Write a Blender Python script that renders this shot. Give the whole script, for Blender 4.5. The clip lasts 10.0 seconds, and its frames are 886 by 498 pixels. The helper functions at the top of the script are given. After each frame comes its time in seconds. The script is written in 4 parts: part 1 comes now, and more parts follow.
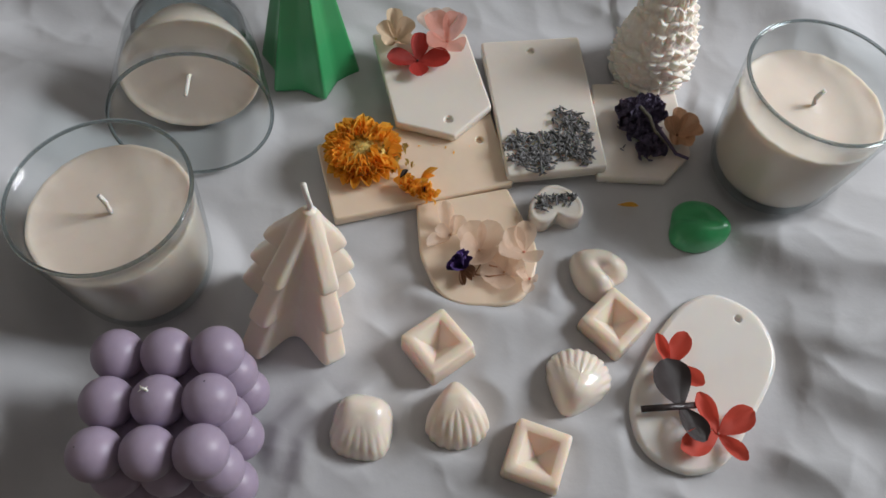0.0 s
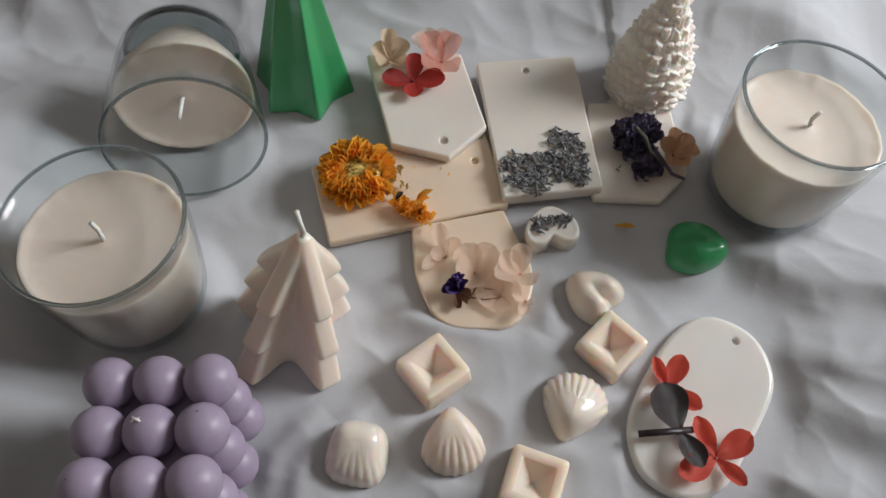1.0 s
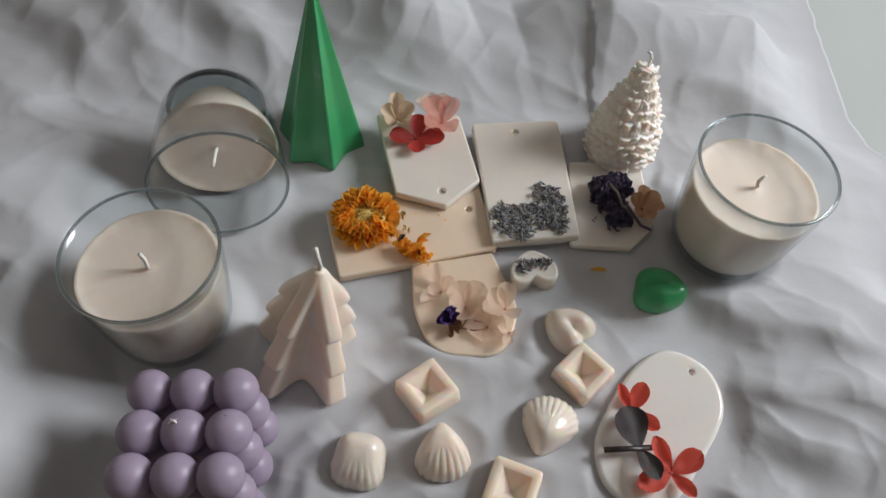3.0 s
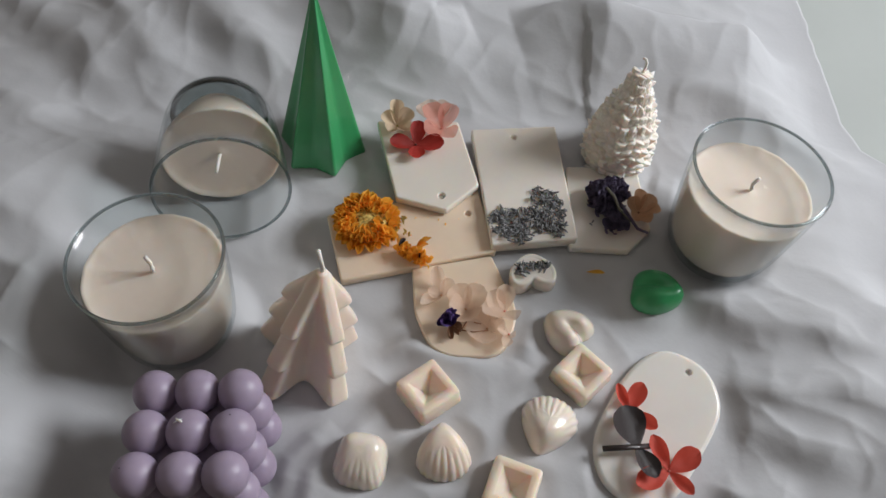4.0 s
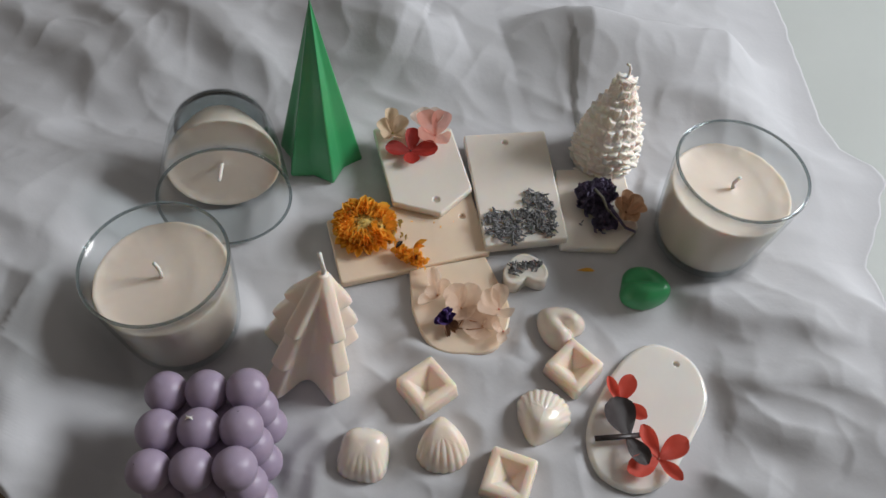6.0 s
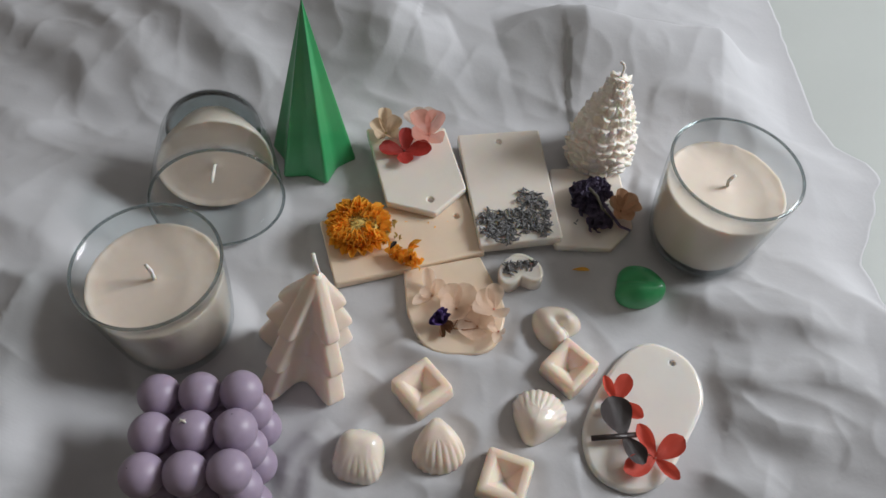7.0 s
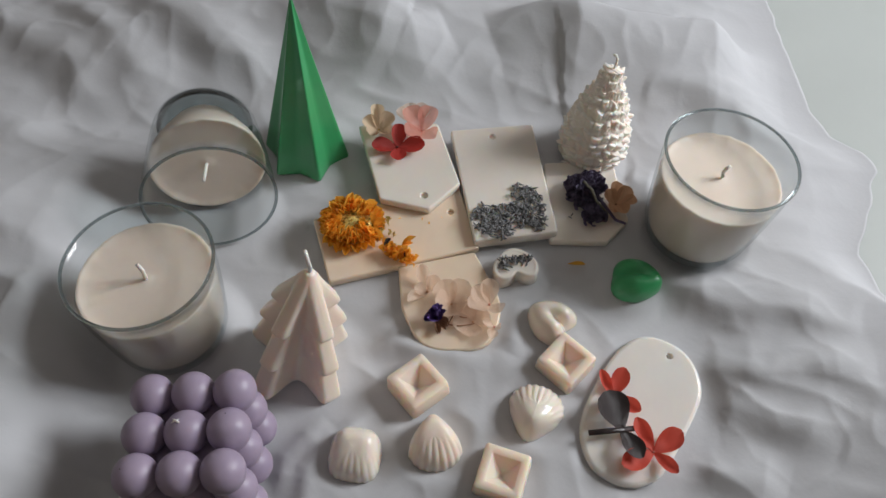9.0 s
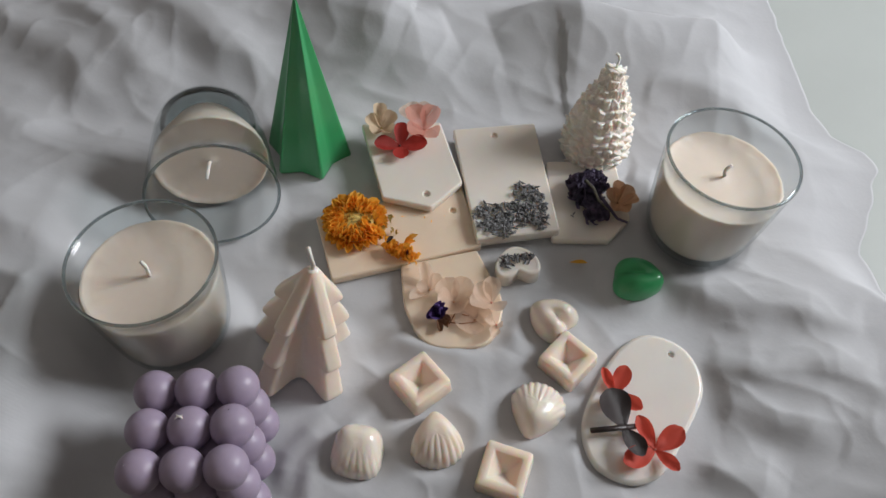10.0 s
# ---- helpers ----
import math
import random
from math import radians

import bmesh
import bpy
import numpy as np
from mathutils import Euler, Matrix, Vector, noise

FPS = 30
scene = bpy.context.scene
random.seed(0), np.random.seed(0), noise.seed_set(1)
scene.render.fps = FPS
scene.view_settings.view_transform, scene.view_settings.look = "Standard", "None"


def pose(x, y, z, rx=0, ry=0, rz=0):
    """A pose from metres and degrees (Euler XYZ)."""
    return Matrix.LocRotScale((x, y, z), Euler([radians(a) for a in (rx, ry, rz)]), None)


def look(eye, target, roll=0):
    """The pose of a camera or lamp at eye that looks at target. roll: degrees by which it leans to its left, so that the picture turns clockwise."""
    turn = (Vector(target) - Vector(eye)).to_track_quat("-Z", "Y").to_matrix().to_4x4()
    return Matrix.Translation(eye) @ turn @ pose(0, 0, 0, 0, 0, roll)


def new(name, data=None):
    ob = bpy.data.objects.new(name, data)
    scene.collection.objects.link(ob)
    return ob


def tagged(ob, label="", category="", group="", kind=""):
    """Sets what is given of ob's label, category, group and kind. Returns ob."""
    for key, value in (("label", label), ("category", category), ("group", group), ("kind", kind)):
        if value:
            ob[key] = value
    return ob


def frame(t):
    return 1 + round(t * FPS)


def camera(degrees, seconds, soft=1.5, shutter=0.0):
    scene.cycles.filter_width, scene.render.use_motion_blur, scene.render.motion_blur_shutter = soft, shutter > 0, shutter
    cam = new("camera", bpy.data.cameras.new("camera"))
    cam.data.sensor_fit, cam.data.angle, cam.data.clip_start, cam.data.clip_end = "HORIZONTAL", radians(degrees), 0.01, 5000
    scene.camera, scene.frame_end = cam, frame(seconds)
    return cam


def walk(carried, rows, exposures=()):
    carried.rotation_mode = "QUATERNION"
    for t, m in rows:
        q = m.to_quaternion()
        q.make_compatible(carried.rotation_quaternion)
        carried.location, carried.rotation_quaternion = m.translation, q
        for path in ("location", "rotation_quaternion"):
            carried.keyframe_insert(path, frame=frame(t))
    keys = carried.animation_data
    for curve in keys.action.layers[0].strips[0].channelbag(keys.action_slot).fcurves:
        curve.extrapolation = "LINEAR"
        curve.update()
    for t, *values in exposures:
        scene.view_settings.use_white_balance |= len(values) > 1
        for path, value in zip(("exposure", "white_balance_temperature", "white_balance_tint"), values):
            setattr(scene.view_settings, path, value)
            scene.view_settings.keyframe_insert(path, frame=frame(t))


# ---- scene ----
cam = camera(56.92, 10.0)
PATH = [
    (0, (0.00514, 0.01419, 0.38648), (0.00430, 0.45270, -0.51224), -0.27),
    (0.5, (0.00671, 0.01898, 0.38761), (0.00239, 0.46399, -0.50790), -0.21),
    (1, (0.00719, 0.02310, 0.38816), (0.00729, 0.46789, -0.50747), -0.45),
    (1.5, (0.00864, 0.01045, 0.41861), (0.00886, 0.46174, -0.47376), -0.03),
    (2, (0.00883, -0.00060, 0.43674), (0.01084, 0.44985, -0.45606), 0.27),
    (2.5, (0.00782, -0.00395, 0.44256), (0.00976, 0.45045, -0.44824), 0.68),
    (3, (0.00890, -0.00923, 0.44111), (0.01002, 0.48478, -0.42835), 1.17),
    (4.5, (0.00860, -0.02073, 0.44920), (0.01011, 0.48615, -0.41281), 0.81),
    (5, (0.00723, -0.02525, 0.45446), (0.01012, 0.48293, -0.40679), 0.83),
    (5.5, (0.00958, -0.02996, 0.46167), (0.01172, 0.48148, -0.39764), 0.27),
    (7, (0.00984, -0.02873, 0.45915), (0.02121, 0.48403, -0.39932), 0.44),
    (7.5, (0.01042, -0.02975, 0.45783), (0.02428, 0.48501, -0.39939), 0.44),
    (8, (0.01048, -0.03066, 0.45779), (0.02517, 0.48331, -0.39989), 0.35),
    (8.5, (0.01122, -0.02980, 0.45758), (0.02278, 0.48337, -0.40063), -0.08),
    (9, (0.01369, -0.02969, 0.45485), (0.02445, 0.48372, -0.40322), -0.48),
    (9.5, (0.01347, -0.03092, 0.45465), (0.02506, 0.48298, -0.40312), 0.04),
    (10, (0.01214, -0.03221, 0.45498), (0.02304, 0.48281, -0.40213), -0.32),
]
walk(cam, [(t, look(eye, target, roll)) for t, eye, target, roll in PATH])

# ---- world, window light ----
world = bpy.data.worlds.new("sky")
scene.world = world
world.use_nodes = True
sky = world.node_tree.nodes.new("ShaderNodeTexSky")
sky.sky_type, sky.sun_disc, sky.sun_elevation, sky.sun_rotation = "NISHITA", False, radians(35), radians(70)
world.node_tree.links.new(sky.outputs[0], world.node_tree.nodes["Background"].inputs[0])
world.node_tree.nodes["Background"].inputs[1].default_value = 0.1
scene.view_settings.exposure = 0.0

WIN = (0.52, 0.74, 0.5, 0.6)          # window centre y, z, width, height in the wall at x = 1.15
lamp = bpy.data.lights.new("window_daylight", "AREA")
lamp.shape, lamp.size, lamp.size_y, lamp.energy, lamp.color = "RECTANGLE", WIN[2], WIN[3], 22.0, (0.94, 0.98, 1.02)
day = new("window_daylight", lamp)
day.matrix_world = look((1.19, WIN[0], WIN[1]), (0.0, WIN[0], WIN[1]))


# ---- materials ----
def material(name, colour, rough=0.5, vary=0.08, scale=60.0, bump=0.1, fine=500.0, sss=0.0, metal=0.0, coat=0.0, dark=None, per_object=0.0, radius=0.004, tint=(1.0, 0.8, 0.62), thin=0.0, sheer=0.0):
    """Principled surface: two noise scales in colour, a fine relief, wax-like scattering on request."""
    m = bpy.data.materials.new(name)
    m.use_nodes = True
    n, l = m.node_tree.nodes, m.node_tree.links
    b = n["Principled BSDF"]
    co = n.new("ShaderNodeTexCoord")
    big, small = n.new("ShaderNodeTexNoise"), n.new("ShaderNodeTexNoise")
    big.inputs["Scale"].default_value, small.inputs["Scale"].default_value = scale, fine
    big.inputs["Detail"].default_value, small.inputs["Detail"].default_value = 5, 3
    l.new(co.outputs["Object"], big.inputs["Vector"])
    l.new(co.outputs["Object"], small.inputs["Vector"])
    ramp = n.new("ShaderNodeValToRGB")
    low = dark or tuple(c * (1 - vary * 2) for c in colour)
    ramp.color_ramp.elements[0].position, ramp.color_ramp.elements[1].position = 0.3, 0.7
    ramp.color_ramp.elements[0].color, ramp.color_ramp.elements[1].color = (*low, 1), (*colour, 1)
    l.new(big.outputs[0], ramp.inputs[0])
    out = ramp.outputs[0]
    if per_object:
        info, hsv, mr = n.new("ShaderNodeObjectInfo"), n.new("ShaderNodeHueSaturation"), n.new("ShaderNodeMapRange")
        mr.inputs["To Min"].default_value, mr.inputs["To Max"].default_value = 1 - per_object, 1 + per_object
        l.new(info.outputs["Random"], mr.inputs["Value"])
        l.new(mr.outputs[0], hsv.inputs["Value"])
        l.new(out, hsv.inputs["Color"])
        out = hsv.outputs[0]
    l.new(out, b.inputs["Base Color"])
    rr = n.new("ShaderNodeMapRange")
    rr.inputs["To Min"].default_value, rr.inputs["To Max"].default_value = max(rough - 0.03, 0.02), min(rough + 0.03, 1)
    l.new(big.outputs[0], rr.inputs["Value"])
    l.new(rr.outputs[0], b.inputs["Roughness"])
    bp = n.new("ShaderNodeBump")
    bp.inputs["Strength"].default_value, bp.inputs["Distance"].default_value = bump, 0.001
    l.new(small.outputs[0], bp.inputs["Height"])
    l.new(bp.outputs[0], b.inputs["Normal"])
    b.inputs["Metallic"].default_value, b.inputs["Coat Weight"].default_value = metal, coat
    if sss:
        b.inputs["Subsurface Weight"].default_value = sss
        b.inputs["Subsurface Radius"].default_value = tint
        b.inputs["Subsurface Scale"].default_value = radius
    if thin:
        tl, mix = n.new("ShaderNodeBsdfTranslucent"), n.new("ShaderNodeMixShader")
        l.new(out, tl.inputs["Color"])
        mix.inputs[0].default_value = thin
        l.new(b.outputs[0], mix.inputs[1])
        l.new(tl.outputs[0], mix.inputs[2])
        l.new(mix.outputs[0], n["Material Output"].inputs["Surface"])
        if sheer:
            clear, veil = n.new("ShaderNodeBsdfTransparent"), n.new("ShaderNodeMixShader")
            veil.inputs[0].default_value = sheer
            l.new(mix.outputs[0], veil.inputs[1])
            l.new(clear.outputs[0], veil.inputs[2])
            l.new(veil.outputs[0], n["Material Output"].inputs["Surface"])
    return m


def rim_material():
    m = bpy.data.materials.new("thick_glass")
    m.use_nodes = True
    b = m.node_tree.nodes["Principled BSDF"]
    b.inputs["Base Color"].default_value = (0.46, 0.52, 0.53, 1)
    b.inputs["Transmission Weight"].default_value, b.inputs["Roughness"].default_value, b.inputs["IOR"].default_value = 1, 0.02, 1.42
    return m


def wall_material():
    """Thin blown glass: clear, a little grey, glossy by its angle."""
    m = bpy.data.materials.new("thin_clear_glass")
    m.use_nodes = True
    n, l = m.node_tree.nodes, m.node_tree.links
    clear, gloss, mix, facing = n.new("ShaderNodeBsdfTransparent"), n.new("ShaderNodeBsdfGlossy"), n.new("ShaderNodeMixShader"), n.new("ShaderNodeLayerWeight")
    power, add = n.new("ShaderNodeMath"), n.new("ShaderNodeMath")
    clear.inputs["Color"].default_value = (0.94, 0.955, 0.955, 1)
    gloss.inputs["Roughness"].default_value = 0.03
    power.operation, power.inputs[1].default_value = "POWER", 4.0
    add.operation, add.inputs[1].default_value, add.inputs[2].default_value = "MULTIPLY_ADD", 0.6, 0.035
    l.new(facing.outputs["Facing"], power.inputs[0])
    l.new(power.outputs[0], add.inputs[0])
    l.new(add.outputs[0], mix.inputs[0])
    l.new(clear.outputs[0], mix.inputs[1])
    l.new(gloss.outputs[0], mix.inputs[2])
    l.new(mix.outputs[0], n["Material Output"].inputs["Surface"])
    return m


DEEP = (1.0, 0.58, 0.32)
IVORY = material("ivory_wax", (0.90, 0.775, 0.665), 0.4, 0.02, 45, 0.05, 350, sss=0.75, coat=0.08, radius=0.0055, tint=(1.0, 0.66, 0.42))
CREAM = material("cream_wax", (0.90, 0.755, 0.635), 0.32, 0.02, 60, 0.04, 400, sss=0.85, radius=0.007, tint=DEEP)
CONE_WAX = material("pale_cone_wax", (0.94, 0.85, 0.775), 0.45, 0.02, 120, 0.15, 600, sss=0.8, radius=0.003, tint=(1.0, 0.78, 0.62))
GLOSSY = material("glossy_ivory_wax", (0.88, 0.785, 0.69), 0.2, 0.02, 60, 0.03, 300, sss=0.6, coat=0.25, radius=0.004, tint=DEEP)
TABLET = material("tablet_wax", (0.84, 0.775, 0.705), 0.26, 0.02, 40, 0.03, 350, sss=0.5, radius=0.004, tint=(1.0, 0.74, 0.52))
TABLET_WARM = material("warm_tablet_wax", (0.87, 0.705, 0.55), 0.3, 0.04, 40, 0.04, 350, sss=0.5, radius=0.004, tint=(1.0, 0.74, 0.52))
CANDLE = material("container_wax", (0.85, 0.74, 0.64), 0.42, 0.03, 60, 0.05, 300, sss=0.5, radius=0.005, tint=(1.0, 0.74, 0.52))
LILAC = material("lilac_wax", (0.39, 0.315, 0.42), 0.42, 0.05, 60, 0.06, 450, sss=0.3, radius=0.002)
GREEN = material("green_wax", (0.05, 0.36, 0.13), 0.3, 0.06, 40, 0.05, 350, sss=0.1, coat=0.2, radius=0.002)
WICK = material("waxed_cotton_wick", (0.93, 0.89, 0.83), 0.6, 0.06, 300, 0.4, 1500, sss=0.6, radius=0.001)
PALE = material("milky_tablet_wax", (0.85, 0.785, 0.735), 0.14, 0.02, 40, 0.03, 350, sss=0.8, coat=0.15, radius=0.007, tint=(1.0, 0.78, 0.62))
CLOTH = material("white_cotton_muslin", (0.61, 0.61, 0.63), 0.95, 0.015, 12, 0.13, 300, thin=0.12)
GLASS, RIM = wall_material(), rim_material()
TABLE = material("pale_table_paint", (0.55, 0.58, 0.56), 0.4, 0.03, 8, 0.03, 200)
WALL = material("warm_wall_paint", (0.66, 0.61, 0.56), 0.9, 0.03, 2, 0.1, 80)
FLOOR = material("wooden_floor", (0.22, 0.15, 0.09), 0.5, 0.2, 5, 0.1, 40)
RED = material("red_petal", (0.82, 0.115, 0.075), 0.55, 0.12, 180, 0.3, 700, per_object=0.12, thin=0.4)
DEEP_RED = material("deep_red_petal", (0.50, 0.04, 0.03), 0.5, 0.2, 180, 0.3, 700, per_object=0.15, thin=0.3)
PINK = material("coral_pink_petal", (0.95, 0.46, 0.37), 0.5, 0.1, 180, 0.25, 700, per_object=0.12, thin=0.5, sheer=0.2)
BLUSH = material("blush_petal", (0.96, 0.77, 0.63), 0.45, 0.06, 180, 0.25, 700, per_object=0.06, thin=0.5, sheer=0.25)
BEIGE = material("beige_petal", (0.87, 0.66, 0.47), 0.65, 0.12, 180, 0.3, 700, per_object=0.08, thin=0.35)
TAN = material("tan_petal", (0.80, 0.49, 0.30), 0.65, 0.15, 180, 0.3, 700, per_object=0.1, thin=0.3)
YELLOW = material("golden_straw_petal", (1.0, 0.66, 0.12), 0.35, 0.2, 150, 0.3, 700, per_object=0.2, dark=(0.95, 0.42, 0.035), thin=0.42)
STRAW = material("pale_straw_centre", (0.90, 0.66, 0.2), 0.7, 0.3, 300, 0.5, 900, per_object=0.25, thin=0.25)
BLACK = material("blackened_petal", (0.058, 0.042, 0.042), 0.34, 0.3, 150, 0.4, 600)
PURPLE = material("dried_purple_petal", (0.23, 0.19, 0.32), 0.85, 0.4, 200, 0.6, 700, per_object=0.4, dark=(0.10, 0.078, 0.12))
BUD = material("dried_lavender_bud", (0.39, 0.385, 0.395), 0.85, 0.4, 700, 0.8, 2500, per_object=0.45, dark=(0.045, 0.043, 0.042))
GREY_STEM = material("grey_green_stalk", (0.27, 0.25, 0.20), 0.85, 0.3, 300, 0.5, 900)
STEM = material("dried_stem", (0.44, 0.22, 0.12), 0.8, 0.3, 300, 0.5, 900)


# ---- mesh helpers ----
def mesh_of(name, bm, mat, smooth=True):
    me = bpy.data.meshes.new(name)
    bmesh.ops.recalc_face_normals(bm, faces=bm.faces)
    bm.to_mesh(me)
    bm.free()
    me.materials.append(mat)
    if smooth is not None:
        me.polygons.foreach_set("use_smooth", [smooth] * len(me.polygons))
    return me


def part(name, bm, mat, parent, label="", smooth=True):
    ob = new(name, mesh_of(name, bm, mat, smooth))
    ob.parent = parent
    return tagged(ob, label)


def thing(name, label, category, at=Matrix(), group="", kind=""):
    ob = new(name)
    ob.empty_display_size = 0.01
    ob.matrix_world = at
    return tagged(ob, label, category, group, kind)


def solid(name, bm, mat, label, category, at=Matrix(), group="", kind="", smooth=True):
    ob = new(name, mesh_of(name, bm, mat, smooth))
    ob.matrix_world = at
    return tagged(ob, label, category, group, kind)


def loops(rings, cap_low=True, cap_high=True, closed=True):
    """Skin a stack of rings that have the same count of points."""
    bm = bmesh.new()
    vs = [[bm.verts.new(p) for p in r] for r in rings]
    n = len(rings[0])
    for a, b in zip(vs, vs[1:]):
        for i in range(n if closed else n - 1):
            j = (i + 1) % n
            bm.faces.new((a[i], a[j], b[j], b[i]))
    if cap_low:
        bm.faces.new(vs[0][::-1])
    if cap_high:
        bm.faces.new(vs[-1])
    return bm


def lathe(profile, n=64):
    """Turn (r, z) pairs about z; a first or last r of 0 closes to a point."""
    bm = bmesh.new()
    rows = []
    for r, z in profile:
        if r < 1e-6:
            rows.append([bm.verts.new((0, 0, z))])
        else:
            rows.append([bm.verts.new((r * math.cos(2 * math.pi * i / n), r * math.sin(2 * math.pi * i / n), z)) for i in range(n)])
    for a, b in zip(rows, rows[1:]):
        for i in range(n):
            j = (i + 1) % n
            if len(a) == 1:
                bm.faces.new((a[0], b[j], b[i]))
            elif len(b) == 1:
                bm.faces.new((a[i], a[j], b[0]))
            else:
                bm.faces.new((a[i], a[j], b[j], b[i]))
    return bm


def tube(points, radius, n=8, taper=1.0, bm=None):
    """A bent rod through the points."""
    bm = bm or bmesh.new()
    pts = [Vector(p) for p in points]
    rows = []
    for k, p in enumerate(pts):
        d = (pts[min(k + 1, len(pts) - 1)] - pts[max(k - 1, 0)]).normalized()
        q = d.to_track_quat("Z", "Y")
        r = radius * (1 + (taper - 1) * k / (len(pts) - 1))
        rows.append([bm.verts.new(p + q @ Vector((r * math.cos(2 * math.pi * i / n), r * math.sin(2 * math.pi * i / n), 0))) for i in range(n)])
    for a, b in zip(rows, rows[1:]):
        for i in range(n):
            bm.faces.new((a[i], a[(i + 1) % n], b[(i + 1) % n], b[i]))
    bm.faces.new(rows[0][::-1])
    bm.faces.new(rows[-1])
    return bm


def box(bm, lo, hi):
    v = [bm.verts.new((x, y, z)) for z in (lo[2], hi[2]) for y in (lo[1], hi[1]) for x in (lo[0], hi[0])]
    for f in ((0, 2, 3, 1), (4, 5, 7, 6), (0, 1, 5, 4), (2, 6, 7, 3), (0, 4, 6, 2), (1, 3, 7, 5)):
        bm.faces.new([v[i] for i in f])
    return bm


def rounded(points, radius, n=5):
    """A polygon (anticlockwise) with its corners rounded, as a list of (x, y); radius may be a list."""
    out = []
    k = len(points)
    rad = radius if isinstance(radius, (list, tuple)) else [radius] * k
    for i in range(k):
        p, a, b = Vector(points[i]), Vector(points[i - 1]), Vector(points[(i + 1) % k])
        u, w = (a - p).normalized(), (b - p).normalized()
        half = u.angle(w) / 2
        cut = min(rad[i] / math.tan(half), 0.48 * (a - p).length, 0.48 * (b - p).length)
        s, e = p + u * cut, p + w * cut
        for j in range(n + 1):
            f = j / n
            out.append(tuple((1 - f) ** 2 * s + 2 * f * (1 - f) * p + f * f * e))
    return out


def spline(points, n=8):
    """A smooth closed outline through the points."""
    out, k = [], len(points)
    for i in range(k):
        a, b, c, d = (Vector(points[(i + o) % k]) for o in (-1, 0, 1, 2))
        for j in range(n):
            t = j / n
            out.append(tuple(0.5 * (2 * b + (c - a) * t + (2 * a - 5 * b + 4 * c - d) * t * t + (3 * b - a - 3 * c + d) * t ** 3)))
    return out


def offset(outline, d):
    """Move a closed outline inwards by d."""
    k, out = len(outline), []
    for i in range(k):
        t = Vector(outline[(i + 1) % k]) - Vector(outline[i - 1])
        t.normalize()
        out.append((outline[i][0] - t.y * d, outline[i][1] + t.x * d))
    return out


def slab(outline, height, hole=None, bevel=0.0012, lip=0.0):
    """A tablet cast in a mould: rounded upper edge, a hole in it where given as (x, y, r)."""
    bm = bmesh.new()
    stack = [(0.0006, 0.0), (0, 0.0006), (0, height - bevel), (bevel * 0.3, height - bevel * 0.3), (bevel, height)]
    if lip:
        stack += [(bevel + lip, height), (bevel + lip * 1.6, height - lip * 0.35)]
    rows = [[bm.verts.new((x, y, z)) for x, y in offset(outline, d)] for d, z in stack]
    n = len(outline)
    for a, b in zip(rows, rows[1:]):
        for i in range(n):
            bm.faces.new((a[i], a[(i + 1) % n], b[(i + 1) % n], b[i]))
    ends = [(rows[0], stack[0][1]), (rows[-1], stack[-1][1])]
    rings = []
    for ring, z in ends:
        edges = [bm.edges.get((ring[i], ring[(i + 1) % n])) for i in range(n)]
        if hole and z > 0.001:
            for k in range(4):
                r, dz = hole[2] * (1.25, 1.0, 0.92, 0.85)[k], (0, 0.0003, 0.0016, 0.0026)[k]
                rings.append([bm.verts.new((hole[0] + r * math.cos(i * math.pi / 10), hole[1] + r * math.sin(i * math.pi / 10), z - dz)) for i in range(20)])
            edges += [bm.edges.new((rings[0][i], rings[0][(i + 1) % 20])) for i in range(20)]
        bmesh.ops.triangle_fill(bm, use_beauty=True, edges=edges)
    for a, b in zip(rings, rings[1:]):
        for i in range(20):
            bm.faces.new((a[i], b[i], b[(i + 1) % 20], a[(i + 1) % 20]))
    if rings:
        bm.faces.new(rings[-1])
    bm.normal_update()
    for f in bm.faces:
        f.smooth = abs(f.normal.z) < 0.97
    return bm


def smoothstep(a, b, x):
    t = min(max((x - a) / (b - a), 0), 1)
    return t * t * (3 - 2 * t)


# ---- room ----
def wall(name, lo, hi, label):
    return solid(name, box(bmesh.new(), lo, hi), WALL, label, "wall", kind="structure", smooth=False)


wall("wall_west", (-2.5, -1.8, -0.75), (-2.35, 2.4, 1.75), "plain white painted room wall")
wall("wall_north", (-2.35, 2.25, -0.75), (1.15, 2.4, 1.75), "plain white painted room wall")
wall("wall_south", (-2.35, -1.8, -0.75), (1.15, -1.65, 1.75), "plain white painted room wall")
y0, y1 = WIN[0] - WIN[2] / 2, WIN[0] + WIN[2] / 2
z0, z1 = WIN[1] - WIN[3] / 2, WIN[1] + WIN[3] / 2
bm = bmesh.new()
box(bm, (1.15, -1.8, -0.75), (1.3, y0, 1.75))
box(bm, (1.15, y1, -0.75), (1.3, 2.4, 1.75))
box(bm, (1.15, y0, -0.75), (1.3, y1, z0))
box(bm, (1.15, y0, z1), (1.3, y1, 1.75))
solid("wall_east", bm, WALL, "white painted wall with the window opening", "wall", kind="structure", smooth=False)
solid("ceiling", box(bmesh.new(), (-2.5, -1.8, 1.75), (1.3, 2.4, 1.85)), WALL, "plain white ceiling", "ceiling", kind="structure", smooth=False)
solid("floor", box(bmesh.new(), (-2.5, -1.8, -0.85), (1.3, 2.4, -0.75)), FLOOR, "brown wooden floor", "floor", kind="structure", smooth=False)

